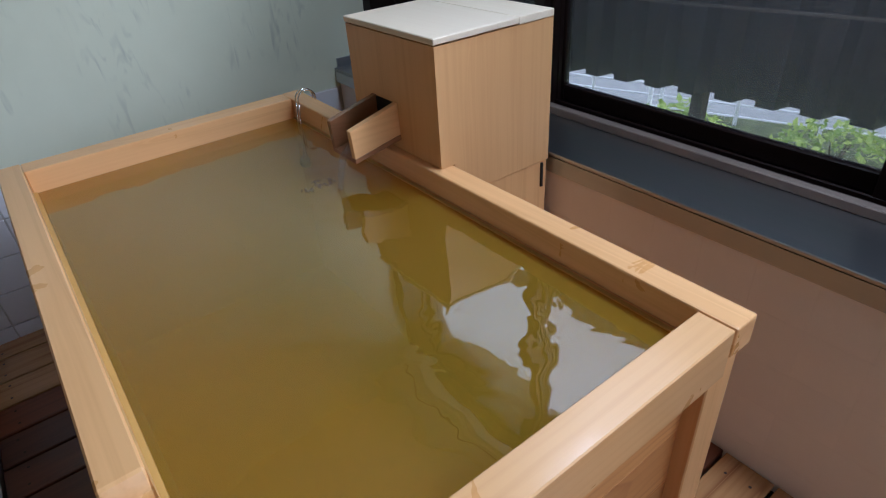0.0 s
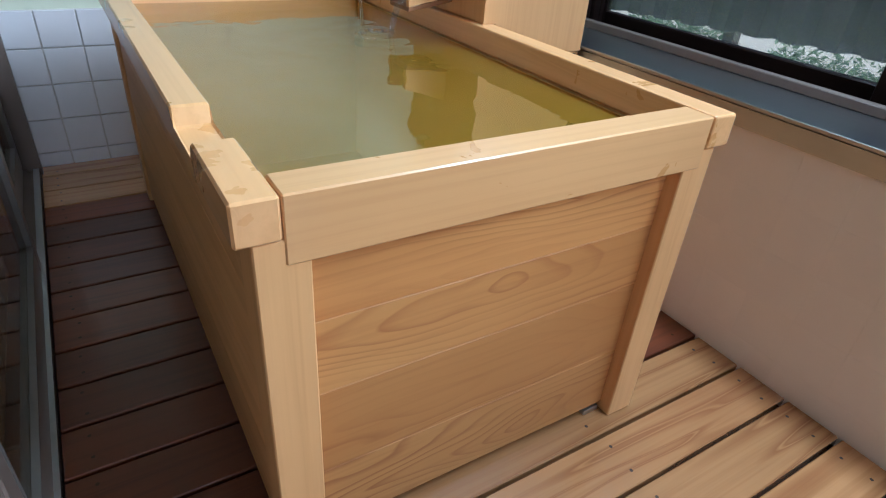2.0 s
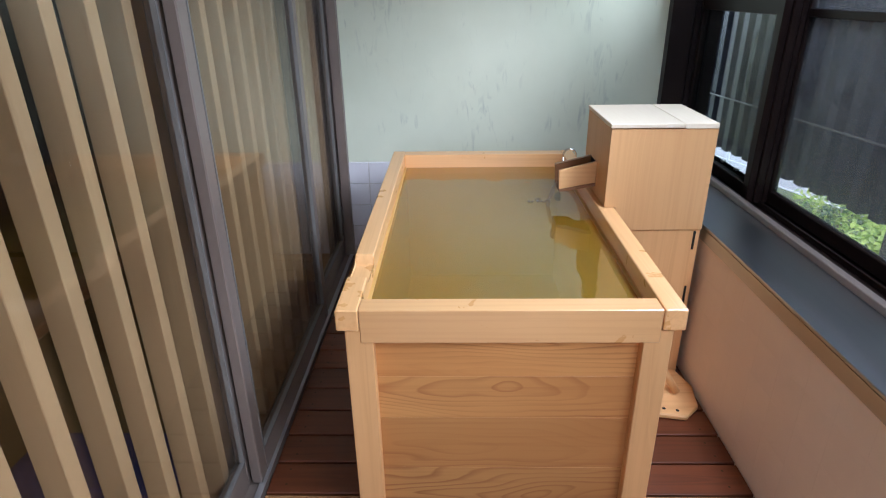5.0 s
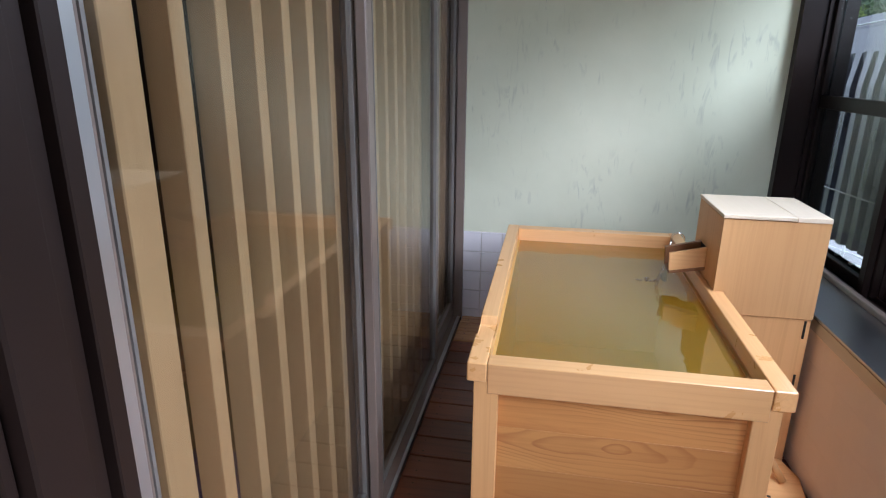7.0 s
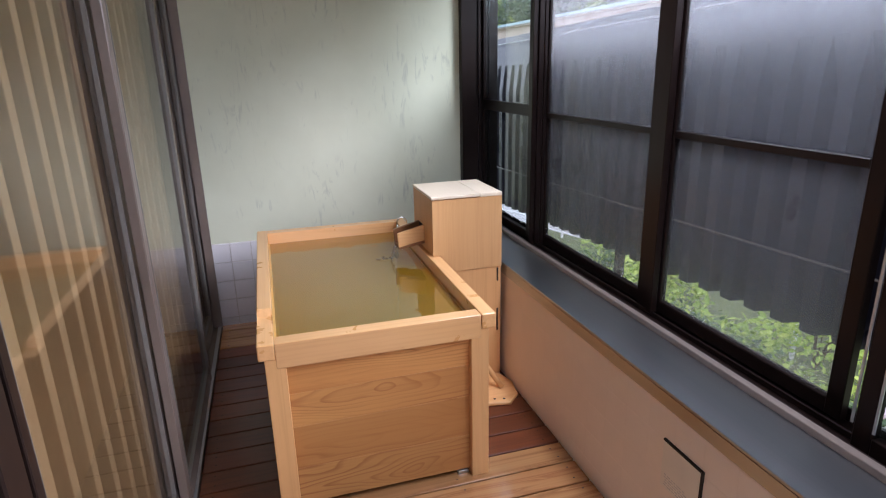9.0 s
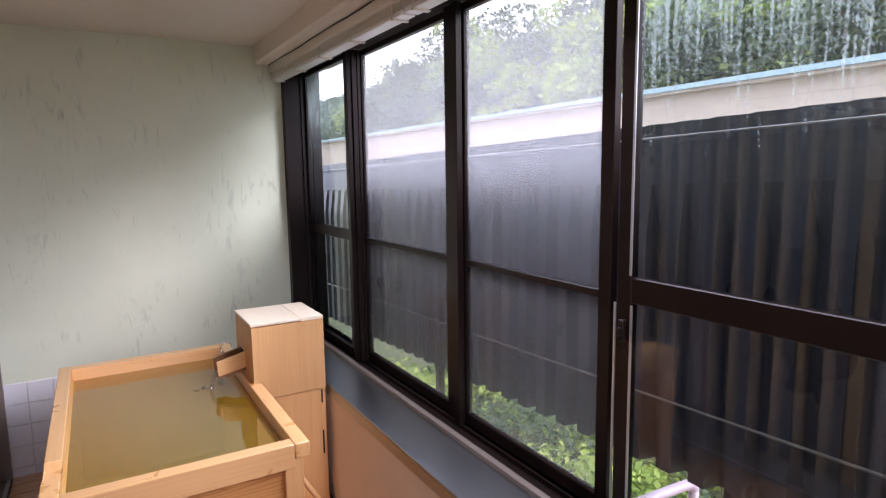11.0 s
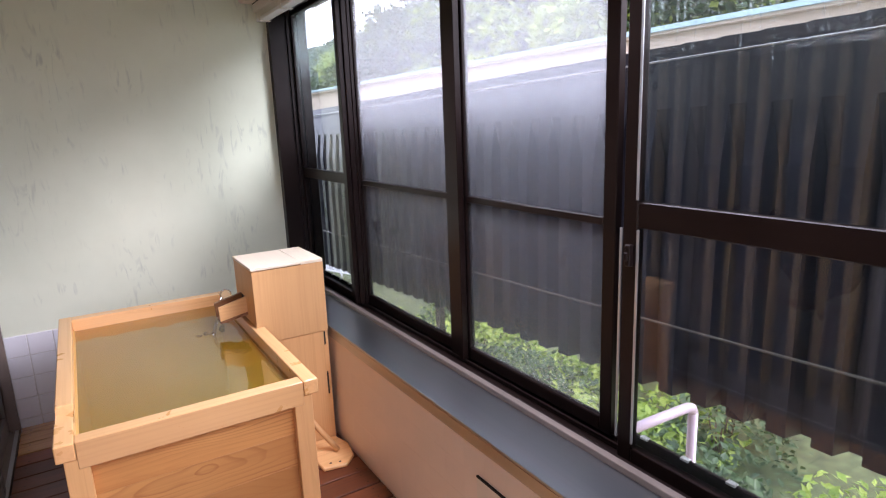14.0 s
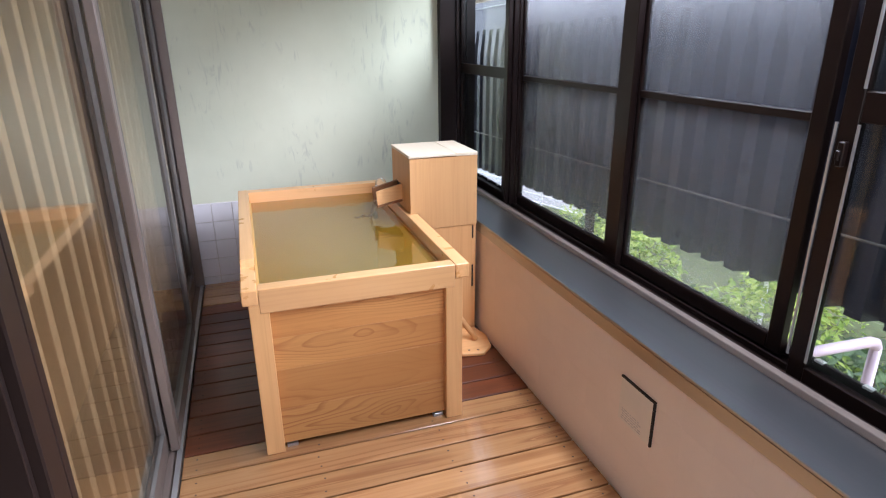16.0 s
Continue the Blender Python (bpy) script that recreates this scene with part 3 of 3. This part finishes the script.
part("sinker", bm, black_gap, clip, "dark round sinker under water", True)
bm = bmesh.new()
for k in range(46):
    a, r = random.uniform(0, 6.28), random.uniform(0, 1) ** 0.7
    at = Matrix.Translation((0.555 + 0.045 * r * math.cos(a), 0.872 + 0.022 * r * math.sin(a), WATER + 0.0012))
    bmesh.ops.create_icosphere(bm, subdivisions=1, radius=random.uniform(0.0015, 0.0042), matrix=at)
tagged(part("foam", bm, stream_mat, None, "", True), "cluster of clear bubbles floating on the bath water", "foam", kind="stuff")

paddle = thing("bath_stirrer", (0.99, 0.53, 0), "worn wooden bath stirring paddle lying beside the tub", "paddle")
bm = prism([(0.885, 0.405), (0.985, 0.385), (1.040, 0.440), (1.058, 0.545), (1.030, 0.640), (0.900, 0.640), (0.870, 0.56)], "z", 0.002, 0.020, 0.004)
part("blade", bm, hinoki_x, paddle)
# black discs on the blade paint the shade of its holes
for x, y in ((0.965, 0.415), (0.925, 0.425)):
    bm = bmesh.new()
    bmesh.ops.create_circle(bm, cap_ends=True, segments=12, radius=0.006, matrix=Matrix.Translation((x, y, 0.0206)))
    part("hole", bm, black_gap, paddle, "black disc painting the shade of a small hole")
part("handle", tube([(0.99, 0.50, 0.026), (0.93, 0.56, 0.12), (0.86, 0.62, 0.235)], 0.0125, 12), hinoki_z, paddle, "", True)

hatch = thing("access_cover", (RIGHT, -0.575, 0.33), "square cream access cover set in the tiled wall, lines of print", "access cover")
part("plate", block(RIGHT - 0.006, RIGHT + 0.002, -0.648, -0.500, 0.258, 0.400, 0.001), cream_plastic, hatch)
# black strips paint the shadow gap above and beside the plate
part("dark_gap", blocks((RIGHT - 0.0066, RIGHT + 0.001, -0.655, -0.499, 0.401, 0.4065), (RIGHT - 0.0066, RIGHT + 0.001, -0.6545, -0.649, 0.258, 0.4005)), black_gap, hatch, "black strips painting the shade of a gap along two edges")
bm = bmesh.new()
for k in range(5):
    y1 = -0.512 - random.uniform(0, 0.008)
    while y1 > -0.60:
        w = random.uniform(0.006, 0.02)
        add_block(bm, RIGHT - 0.0064, RIGHT - 0.005, y1 - w, y1, 0.300 - k * 0.008, 0.3035 - k * 0.008)
        y1 -= w + 0.004
part("print", bm, grout, hatch, "small grey bars of print")

# ---- blinds over the window ----
def blind(y0, y1):
    b = thing("venetian_blind", (1.18, (y0 + y1) / 2, 2.04), "cream venetian blind pulled up tight under the beam", "blind", "blinds over the window")
    part("head_rail", block(1.135, 1.20, y0, y1, 2.092, 2.133, 0.003), cream_plastic, b)
    bm = bmesh.new()
    for k in range(9):
        add_block(bm, 1.152, 1.204, y0 + 0.006, y1 - 0.006, 2.062 + k * 0.0032, 2.0641 + k * 0.0032)
    tagged(part("closed_blind", bm, cream_plastic, b, "stack of thin closed slats"), kind="stuff")
    part("bottom_rail", block(1.150, 1.206, y0 + 0.003, y1 - 0.003, 2.042, 2.060, 0.003), white_plastic, b)
    n = max(2, round((y1 - y0) / 0.42) + 1)
    for k in range(n):
        y = y0 + 0.07 + (y1 - y0 - 0.14) * k / (n - 1)
        part("ladder_clip", blocks((1.1465, 1.150, y - 0.006, y + 0.006, 2.038, 2.094), (1.1465, 1.21, y - 0.009, y + 0.009, 2.036, 2.0415), bevel=0.001), cream_plastic, b)
    return b


blind(0.02, 1.70)
blind(-1.56, 0.005)
tagged(part("cable", tube([(1.132, BACK - 0.02 - k * 0.2, 2.132 + 0.004 * math.sin(k * 1.7)) for k in range(17)], 0.0025, 6), black_gap), "thin dark cable along the beam above the blinds", "cable")

bm = bmesh.new()
for k in range(172):
    z = 2.09 - k * 0.0092
    bmesh.ops.create_icosphere(bm, subdivisions=1, radius=0.0041, matrix=Matrix.Translation((1.19, -1.695 - 0.004 * (k / 172), z + 0.045)))
solid("bead_chain", bm, white_plastic, "white beaded blind cord hanging beside the window", "blind cord", kind="stuff", smooth=True)

# ---- glass sliding doors with a slatted screen behind ----
DOOR_HI = 1.83
door = thing("door_1", (LEFT - 0.05, 0.4, 0), "three-panel brown aluminium sliding glass door", "sliding door", kind="structure")
part("floor_track", blocks((LEFT - 0.105, LEFT, FRONT, BACK, -0.03, 0.012), (LEFT - 0.012, LEFT, FRONT, BACK, 0.012, 0.02), (LEFT - 0.05, LEFT - 0.044, FRONT, BACK, 0.012, 0.022)), brown_frame, door)
part("track_strip", block(LEFT - 0.014, LEFT + 0.003, FRONT, BACK - 0.05, 0.0205, 0.0225), grey_frame, door, "pale worn aluminium edge of the track")
part("head_frame", block(LEFT - 0.11, LEFT + 0.006, FRONT, BACK, DOOR_HI, DOOR_HI + 0.05, 0.002), brown_frame, door)
part("end_jamb", blocks((LEFT - 0.11, LEFT + 0.004, BACK - 0.045, BACK - 0.0005, 0.0, DOOR_HI), (LEFT - 0.03, LEFT + 0.010, BACK - 0.07, BACK - 0.045, 0.0, DOOR_HI)), brown_frame, door)
part("wide_post", block(LEFT - 0.11, LEFT + 0.002, -0.931, -0.869, 0.0, DOOR_HI, 0.003), post_frame, door, "broad grey aluminium post")
for y0, y1, x in ((-0.950, -0.936, -0.275), (-0.862, -0.846, -0.275), (-0.842, -0.822, -0.290), (-0.818, -0.792, -0.278)):
    part("stop_bead", block(LEFT - 0.11, x, y0, y1, 0.02, DOOR_HI, 0.002), post_frame, door)


def door_sash(y0, y1, x):
    lo, hi, st, d = 0.022, DOOR_HI - 0.002, 0.048, 0.014
    s = part("door_panel", blocks((x - d, x + d, y0, y0 + st, lo, hi), (x - d, x + d, y1 - st, y1, lo, hi), (x - d, x + d, y0 + st, y1 - st, lo, lo + 0.075), (x - d, x + d, y0 + st, y1 - st, hi - 0.06, hi), bevel=0.003), brown_frame, door)
    part("pane", block(x - 0.0025, x + 0.0025, y0 + st, y1 - st, lo + 0.075, hi - 0.06), door_glass, s, "clear door glass")
    g = 0.006
    part("gasket", blocks((x + 0.003, x + d + 0.001, y0 + st, y0 + st + g, lo + 0.075, hi - 0.06), (x + 0.003, x + d + 0.001, y1 - st - g, y1 - st, lo + 0.075, hi - 0.06), (x + 0.003, x + d + 0.001, y0 + st + g, y1 - st - g, lo + 0.075, lo + 0.075 + g)), worn_grey, s, "grey glazing gasket")


part("edge_strip", block(-0.304, -0.2995, -0.786, -0.750, 0.03, DOOR_HI - 0.01, 0.001), grey_frame, door, "pale aluminium edge of the door panel")
door_sash(-0.786, 0.150, -0.318)
door_sash(0.105, 1.020, -0.282)
door_sash(0.985, 1.674, -0.318)
screen = thing("slatted_screen", (-0.37, 0.4, 0), "screen of upright pale cedar slats behind the glass", "slatted screen")
slat_bm = block(-0.388, -0.340, -0.034, 0.0, 0.02, 2.05, 0.0015)
slat_mesh = finish(slat_bm, "slat", slat_wood)
for k in range(-14, 6):
    sl = new("slat", slat_mesh)
    sl.parent, sl.matrix_parent_inverse = screen, Matrix.Translation(screen.location).inverted()
    sl.location = (0, 0.078 - 0.116 * k, 0)
part("end_post", block(-0.395, -0.336, -0.675, -0.612, 0.02, 2.05, 0.002), slat_wood, screen)
part("top_rail", block(-0.392, -0.338, -0.675, 1.715, 2.051, 2.09), slat_wood, screen)
part("bottom_rail", block(-0.392, -0.338, -0.675, 1.715, 0.0, 0.0195), slat_wood, screen)
wall_west = solid("wall_west", block(LEFT - 0.12, LEFT - 0.02, FRONT, BACK, DOOR_HI + 0.05, CEIL), beige_plaster, "beige plaster strip above the sliding doors", "wall", "structure")
wall_west2 = solid("wall_west", block(LEFT - 0.12, LEFT - 0.005, FRONT, -1.95, 0.02, DOOR_HI), beige_plaster, "beige plaster wall beside the doors", "wall", "structure")

# ---- dim room behind the doors ----
RX, RN, RS = -3.6, 1.72, -3.3
solid("floor_room", block(RX, LEFT - 0.12, RS, RN, -0.06, 0.0), tatami, "tatami floor of the dim room, darkened for its shade", "floor", "structure")
solid("wall_room_west", block(RX - 0.1, RX, RS, RN, 0, 2.4), room_wall, "brown wall of the dim room, darkened for its shade", "wall", "structure")
solid("wall_room_north", block(RX, -0.47, RN, RN + 0.1, 0, 2.4), room_wall, "brown wall of the dim room, darkened for its shade", "wall", "structure")
solid("wall_room_south", block(RX, -0.47, RS - 0.1, RS, 0, 2.4), room_wall, "brown wall of the dim room, darkened for its shade", "wall", "structure")
solid("ceiling_room", block(RX, LEFT - 0.12, RS, RN, 2.24, 2.34), room_wall, "wooden ceiling of the dim room, darkened for its shade", "ceiling", "structure")
table = thing("low_table", (-1.35, 0.25, 0), "dark brown low wooden table in the dim room", "table")
part("tabletop", block(-1.75, -0.95, -0.35, 0.85, 0.33, 0.37, 0.006), dark_wood, table)
for x in (-1.70, -1.05):
    for y in (-0.30, 0.75):
        part("leg", block(x, x + 0.06, y, y + 0.06, 0.0, 0.33), dark_wood, table)


def cushion(name, x, y, w, d, h, mat, label):
    bm = bmesh.new()
    bmesh.ops.create_grid(bm, x_segments=14, y_segments=14, size=0.5)
    top = bm.verts[:]
    for v in top:
        u, q = abs(v.co.x) * 2, abs(v.co.y) * 2
        puff = (1 - u ** 4) * (1 - q ** 4)
        v.co = (x + v.co.x * w, y + v.co.y * d, h * (0.35 + 0.65 * puff ** 0.5) + 0.006 * noise.noise(v.co * 5))
    edges = [e for e in bm.edges if e.is_boundary]
    made = bmesh.ops.extrude_edge_only(bm, edges=edges)["geom"]
    for v in made:
        if isinstance(v, bmesh.types.BMVert):
            v.co.z = 0.001
    return solid(name, bm, mat, label, "cushion", smooth=True)


cushion("floor_cushion", -0.75, 0.05, 0.5, 0.5, 0.07, navy_cloth, "navy patterned floor cushion on the tatami")
cushion("pillow", -0.80, -1.05, 0.5, 0.42, 0.16, white_cloth, "white pillow on the tatami by the door")
bm = bmesh.new()
for dy in (0.0, 0.045):
    for k in range(95):
        bmesh.ops.create_icosphere(bm, subdivisions=1, radius=0.0055, matrix=Matrix.Translation((-0.345, -0.985 - dy - 0.01 * math.sin(k * 0.05), DOOR_HI - 0.005 - k * 0.014)))
tagged(solid("bead_chain", bm, dark_wood, "brown beaded blind cord hanging inside the door", "blind cord", smooth=True), kind="stuff")

# ---- outside: dark corrugated screen beyond the window ----
bm = bmesh.new()
cols = []
SX = 1.55
y_lo, y_hi = -3.4, 6.5
steps = int((y_hi - y_lo) / 0.012)
for i in range(steps + 1):
    y = y_lo + (y_hi - y_lo) * i / steps
    ph = (y / 0.108) % 1.0
    step_y = 0.108 * (math.floor(y / 0.108) + 0.5)
    up = 1.0 if 0.08 < ph < 0.42 else (0.0 if ph > 0.5 else (ph / 0.08 if ph <= 0.08 else (0.5 - ph) / 0.08))
    lo_z, hi_z = 0.608 - 0.047 * step_y, 1.618 - 0.025 * step_y
    cols.append([bm.verts.new((SX + wave * up + lean, y, z)) for wave, lean, z in ((0.052, 0, lo_z), (0.044, 0, 0.85 - 0.03 * y), (0.052, 0, 1.30 - 0.025 * y), (0.0, 0.02, 1.45 - 0.025 * y), (0.0, 0.035, 1.56 - 0.025 * y), (0.0, 0.05, hi_z))])
for a, b in zip(cols, cols[1:]):
    for k in range(5):
        bm.faces.new((a[k], b[k], b[k + 1], a[k + 1]))
fascia = thing("corrugated_screen", (SX, 0, 0.5), "dark grey corrugated metal screen hanging outside the window", "metal screen")
part("sheet", bm, sheet_metal, fascia)
part("batten", tube([(1.535, 6.5, 0.835 - 0.0365 * 6.5), (1.535, -3.4, 0.835 + 0.0365 * 3.4)], 0.0038, 8), worn_grey, fascia, "pale horizontal batten")
part("top_wire", tube([(1.572, 6.5, 1.578 - 0.025 * 6.5), (1.572, -3.4, 1.578 + 0.025 * 3.4)], 0.003, 6), grey_frame, fascia, "pale wire")
for y in (-2.6, 0.6, 2.9):
    part("hanger", block(1.612, 1.645, y, y + 0.035, -3.0, 1.5), bronze, fascia)

bm = bmesh.new()
for k in range(24):
    add_block(bm, 1.405, 1.42, 1.5 - k * 0.13, 1.512 - k * 0.13 + 0.012, WIN_LO + 0.032, WIN_LO + 0.038)
part("drain_clip", bm, white_plastic, window, "small white clips along the outer track")

# ---- outside: bank, fence, road, hedges, building, wooded hill ----
GZ = -3.0
solid("ground", block(-140, 140, -120, 120, GZ - 0.3, GZ), soil, "leafy ground below the window", "ground", "structure")
FA, FB = Vector((5.2, 18.0, 0)), Vector((13.4, -5.0, 0))
along = (FB - FA).normalized()
across = Vector((-along.y, along.x, 0))
road_pts = [FA - along * 40 + across * 0.4, FB + along * 40 + across * 0.4, FB + along * 40 + across * 5.0, FA - along * 40 + across * 5.0]
solid("road", prism([(p.x, p.y) for p in road_pts], "z", GZ, GZ + 0.02), asphalt, "pale grey road below", "road", "structure")
fence = thing("road_fence", (9, 6, GZ), "white metal pipe fence along the road", "fence")
for k in range(19):
    p = FA + along * (k * 1.3)
    part("post", tube([(p.x, p.y, GZ), (p.x, p.y, GZ + 1.08)], 0.035, 8), fence_paint, fence)
for z in (0.15, 0.36, 0.57, 0.78, 1.03):
    part("rail", tube([(FA.x, FA.y, GZ + z), (FB.x, FB.y, GZ + z)], 0.022, 6), fence_paint, fence)
rail = thing("pipe_rail", (1.85, -0.67, GZ), "lilac painted pipe handrail just outside the window", "handrail")
part("top_pipe", tube([(1.52, -0.65, 0.460), (1.70, -0.66, 0.463), (1.83, -0.67, 0.465), (1.848, -0.672, 0.459), (1.855, -0.674, 0.441)], 0.017, 12), pink_pipe_paint, rail, "", True)
part("post", tube([(1.855, -0.674, 0.445), (1.855, -0.674, GZ)], 0.017, 12), pink_pipe_paint, rail, "", True)
stake = thing("forked_post", (7.5, 4.63, GZ), "white forked metal post standing on the bank", "post")
part("stem", tube([(7.5, 4.63, GZ), (7.5, 4.63, -1.06)], 0.035, 8), fence_paint, stake)
for dy, top in ((-0.20, -0.86), (0.20, -0.84)):
    part("arm", tube([(7.5, 4.63, -1.09), (7.5, 4.63 + dy, top)], 0.022, 8), fence_paint, stake)


def leaves(bm, centre, radii, count, size, rng):
    for _ in range(count):
        d = Vector((rng.gauss(0, 1), rng.gauss(0, 1), rng.gauss(0, 1))).normalized() * rng.uniform(0.55, 1.0) ** 0.5
        lump = 1 + 0.3 * noise.noise(d * 2.3 + Vector(centre))
        c = Vector(centre) + Vector((d.x * radii[0], d.y * radii[1], abs(d.z) * radii[2])) * lump
        s = size * rng.uniform(0.6, 1.3)
        q = Euler((rng.uniform(-0.9, 0.9), rng.uniform(-0.9, 0.9), rng.uniform(0, 6.28))).to_matrix()
        vs = [bm.verts.new(c + q @ Vector(p) * s) for p in ((-0.5, 0, 0), (0, -0.28, 0.06), (0.55, 0, 0), (0, 0.28, 0.06))]
        bm.faces.new(vs)


rng = random.Random(5)
for k in range(36):
    y = rng.uniform(-3.5, 9.0)
    x = rng.uniform(4.0, FA.x + (FA.y - y) * 0.3565 - 1.3)
    bm = bmesh.new()
    h = rng.uniform(0.5, 1.1)
    leaves(bm, (x, y, GZ + 0.1), (rng.uniform(0.7, 1.2), rng.uniform(0.7, 1.2), h), 520, 0.13, rng)
    b = thing("bush", (x, y, GZ), "leafy green bush on the bank below the window", "bush", "bushes on the bank")
    part("leaves", bm, leaf_bright if rng.random() < 0.72 else leaf_dark, b)
    bm = bmesh.new()
    for j in range(4):
        add_tube(bm, [(x, y, GZ), (x + rng.uniform(-0.2, 0.2), y + rng.uniform(-0.2, 0.2), GZ + h * 0.7)], 0.02, 5, 0.008)
    part("stems", bm, bark, b)
for y0, y1 in ((9.5, 12.6), (2.5, 8.2), (14, 19)):
    bm = bmesh.new()
    for k in range(int((y1 - y0) / 0.5)):
        leaves(bm, (14.6, y0 + k * 0.5, GZ + 0.1), (0.7, 0.6, 1.25), 330, 0.16, rng)
    tagged(part("hedge", bm, leaf_dark), "clipped dark green hedge beside the road", "hedge", "hedges by the road")
house = thing("long_building", (19, 6, GZ), "long cream rendered building across the road", "building")
part("wall", block(18, 24, -12, 95, GZ, 4.05), cream_wall, house)
part("eave", block(17.6, 24.4, -12.4, 95.4, 4.05, 4.22), cream_wall, house)
part("gutter", block(17.45, 17.6, -12.4, 95.4, 4.14, 4.30), blue_trim, house, "pale blue gutter")
part("upper_storey", block(18.2, 24, -12, 3.6, 4.22, 7.5), cream_wall, house)
for k in range(9):
    wdw = part("window", block(17.97, 18.02, -8 + k * 4.4, -5.8 + k * 4.4, -1.6, -0.3), bronze, house, "dark window")
shed = thing("far_building", (22, 26, GZ), "far red-brown building with a grid of panels", "building")
part("wall", block(13.6, 19, 24, 31, GZ, GZ + 3.4), rust, shed)
for k in range(12):
    part("panel_strip", block(13.7 + k * 0.44, 13.78 + k * 0.44, 23.95, 24.0, GZ, GZ + 3.4), fence_paint, shed)
for k in range(4):
    part("panel_strip", block(13.6, 19, 23.94, 23.998, GZ + 0.6 + k * 0.8, GZ + 0.68 + k * 0.8), fence_paint, shed)
solid("backdrop", prism([(26, GZ), (34, 5), (60, 20), (62, 20), (62, GZ)], "y", -24, 260), soil, "steep wooded hillside behind the building", "hill", "structure")
for k in range(70):
    x, y = rng.uniform(25, 33), rng.uniform(-17, 62)
    g = GZ + max(0, (x - 26) * 1.1)
    h = rng.uniform(10, 14)
    tree = thing("tree", (x, y, g), "tall broadleaf tree on the wooded hill", "tree", "trees on the hill")
    part("trunk", tube([(x, y, g - 0.5), (x + 0.2, y, g + h * 0.4), (x, y + 0.3, g + h * 0.8)], 0.28, 8, 0.08), bark, tree)
    bm = bmesh.new()
    for j in range(9):
        q = rng.uniform(0, 6.28)
        leaves(bm, (x + 1.8 * math.cos(q), y + 2.4 * math.sin(q), g + h * rng.uniform(0.15, 0.85)), (2.2, 2.5, 2.2), 150, 0.6, rng)
    part("crown", bm, leaf_bright if k % 4 == 0 else leaf_dark, tree)
bm = bmesh.new()
for k in range(1500):
    u, y = rng.random() ** 0.8, rng.uniform(-22, 240)
    c = (34 + 26 * u, y, 5 + 15 * u)
    leaves(bm, c, (2.5, 2.8, 2.4), 26, 1.5, rng)
tagged(part("far_wood", bm, leaf_dark), "dense green wood covering the far hillside", "wood", kind="stuff")

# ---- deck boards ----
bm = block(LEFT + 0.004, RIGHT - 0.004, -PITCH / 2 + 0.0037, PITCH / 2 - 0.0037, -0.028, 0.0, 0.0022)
wet_shaded_plank, dry_plank = finish(bm.copy(), "plank", deck_wood), finish(bm, "plank", dry_deck)
bm = bmesh.new()
bmesh.ops.create_circle(bm, cap_ends=True, segments=8, radius=0.0036)
screw_mesh = finish(bm, "screw", screw_dark)
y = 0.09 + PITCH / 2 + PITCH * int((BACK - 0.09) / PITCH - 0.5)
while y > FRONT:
    # darker, shaded boards along the tub, paler ones before and behind it
    p = new("plank", wet_shaded_plank if 0.09 < y < 1.38 else dry_plank)
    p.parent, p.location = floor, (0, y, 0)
    for sx in (LEFT + 0.05, 0.19, 0.62, RIGHT - 0.055):
        for sy in (-0.028, 0.028):
            s = new("screw", screw_mesh)
            s.parent, s.location = p, (sx + random.uniform(-0.006, 0.006), sy + random.uniform(-0.004, 0.004), 0.0006)
    y -= PITCH

# ---- wall tiles ----
TP = 0.1105
bm = block(-0.0535, 0.0535, -0.004, 0.004, -0.0535, 0.0535, 0.0015)
tile_mesh = finish(bm, "tile", white_tile)
bm = block(-0.004, 0.004, -0.05573, 0.05573, -0.05573, 0.05573, 0.0003)
low_tile_mesh = finish(bm, "tile", cream_tile)
tile_bed = part("tile_bed", block(LEFT - 0.01, RIGHT + 0.008, BACK - 0.003, BACK, -0.03, TILE_TOP), grout, wall_north, "grey tile joints")
for i in range(13):
    for j in range(5):
        x, z = LEFT + 0.045 + i * TP, TILE_TOP - TP / 2 - j * TP
        if x > RIGHT - 0.03:
            continue
        t = new("tile", tile_mesh)
        t.parent, t.location = wall_north, (x, BACK - 0.005, z)
for i in range(40):
    for j in range(5):
        t = new("tile", low_tile_mesh)
        t.parent, t.location = wall_low, (RIGHT + 0.0045, BACK - 0.06 - i * 0.1115, SILL - 0.0505 - 0.0557 - j * 0.1115)
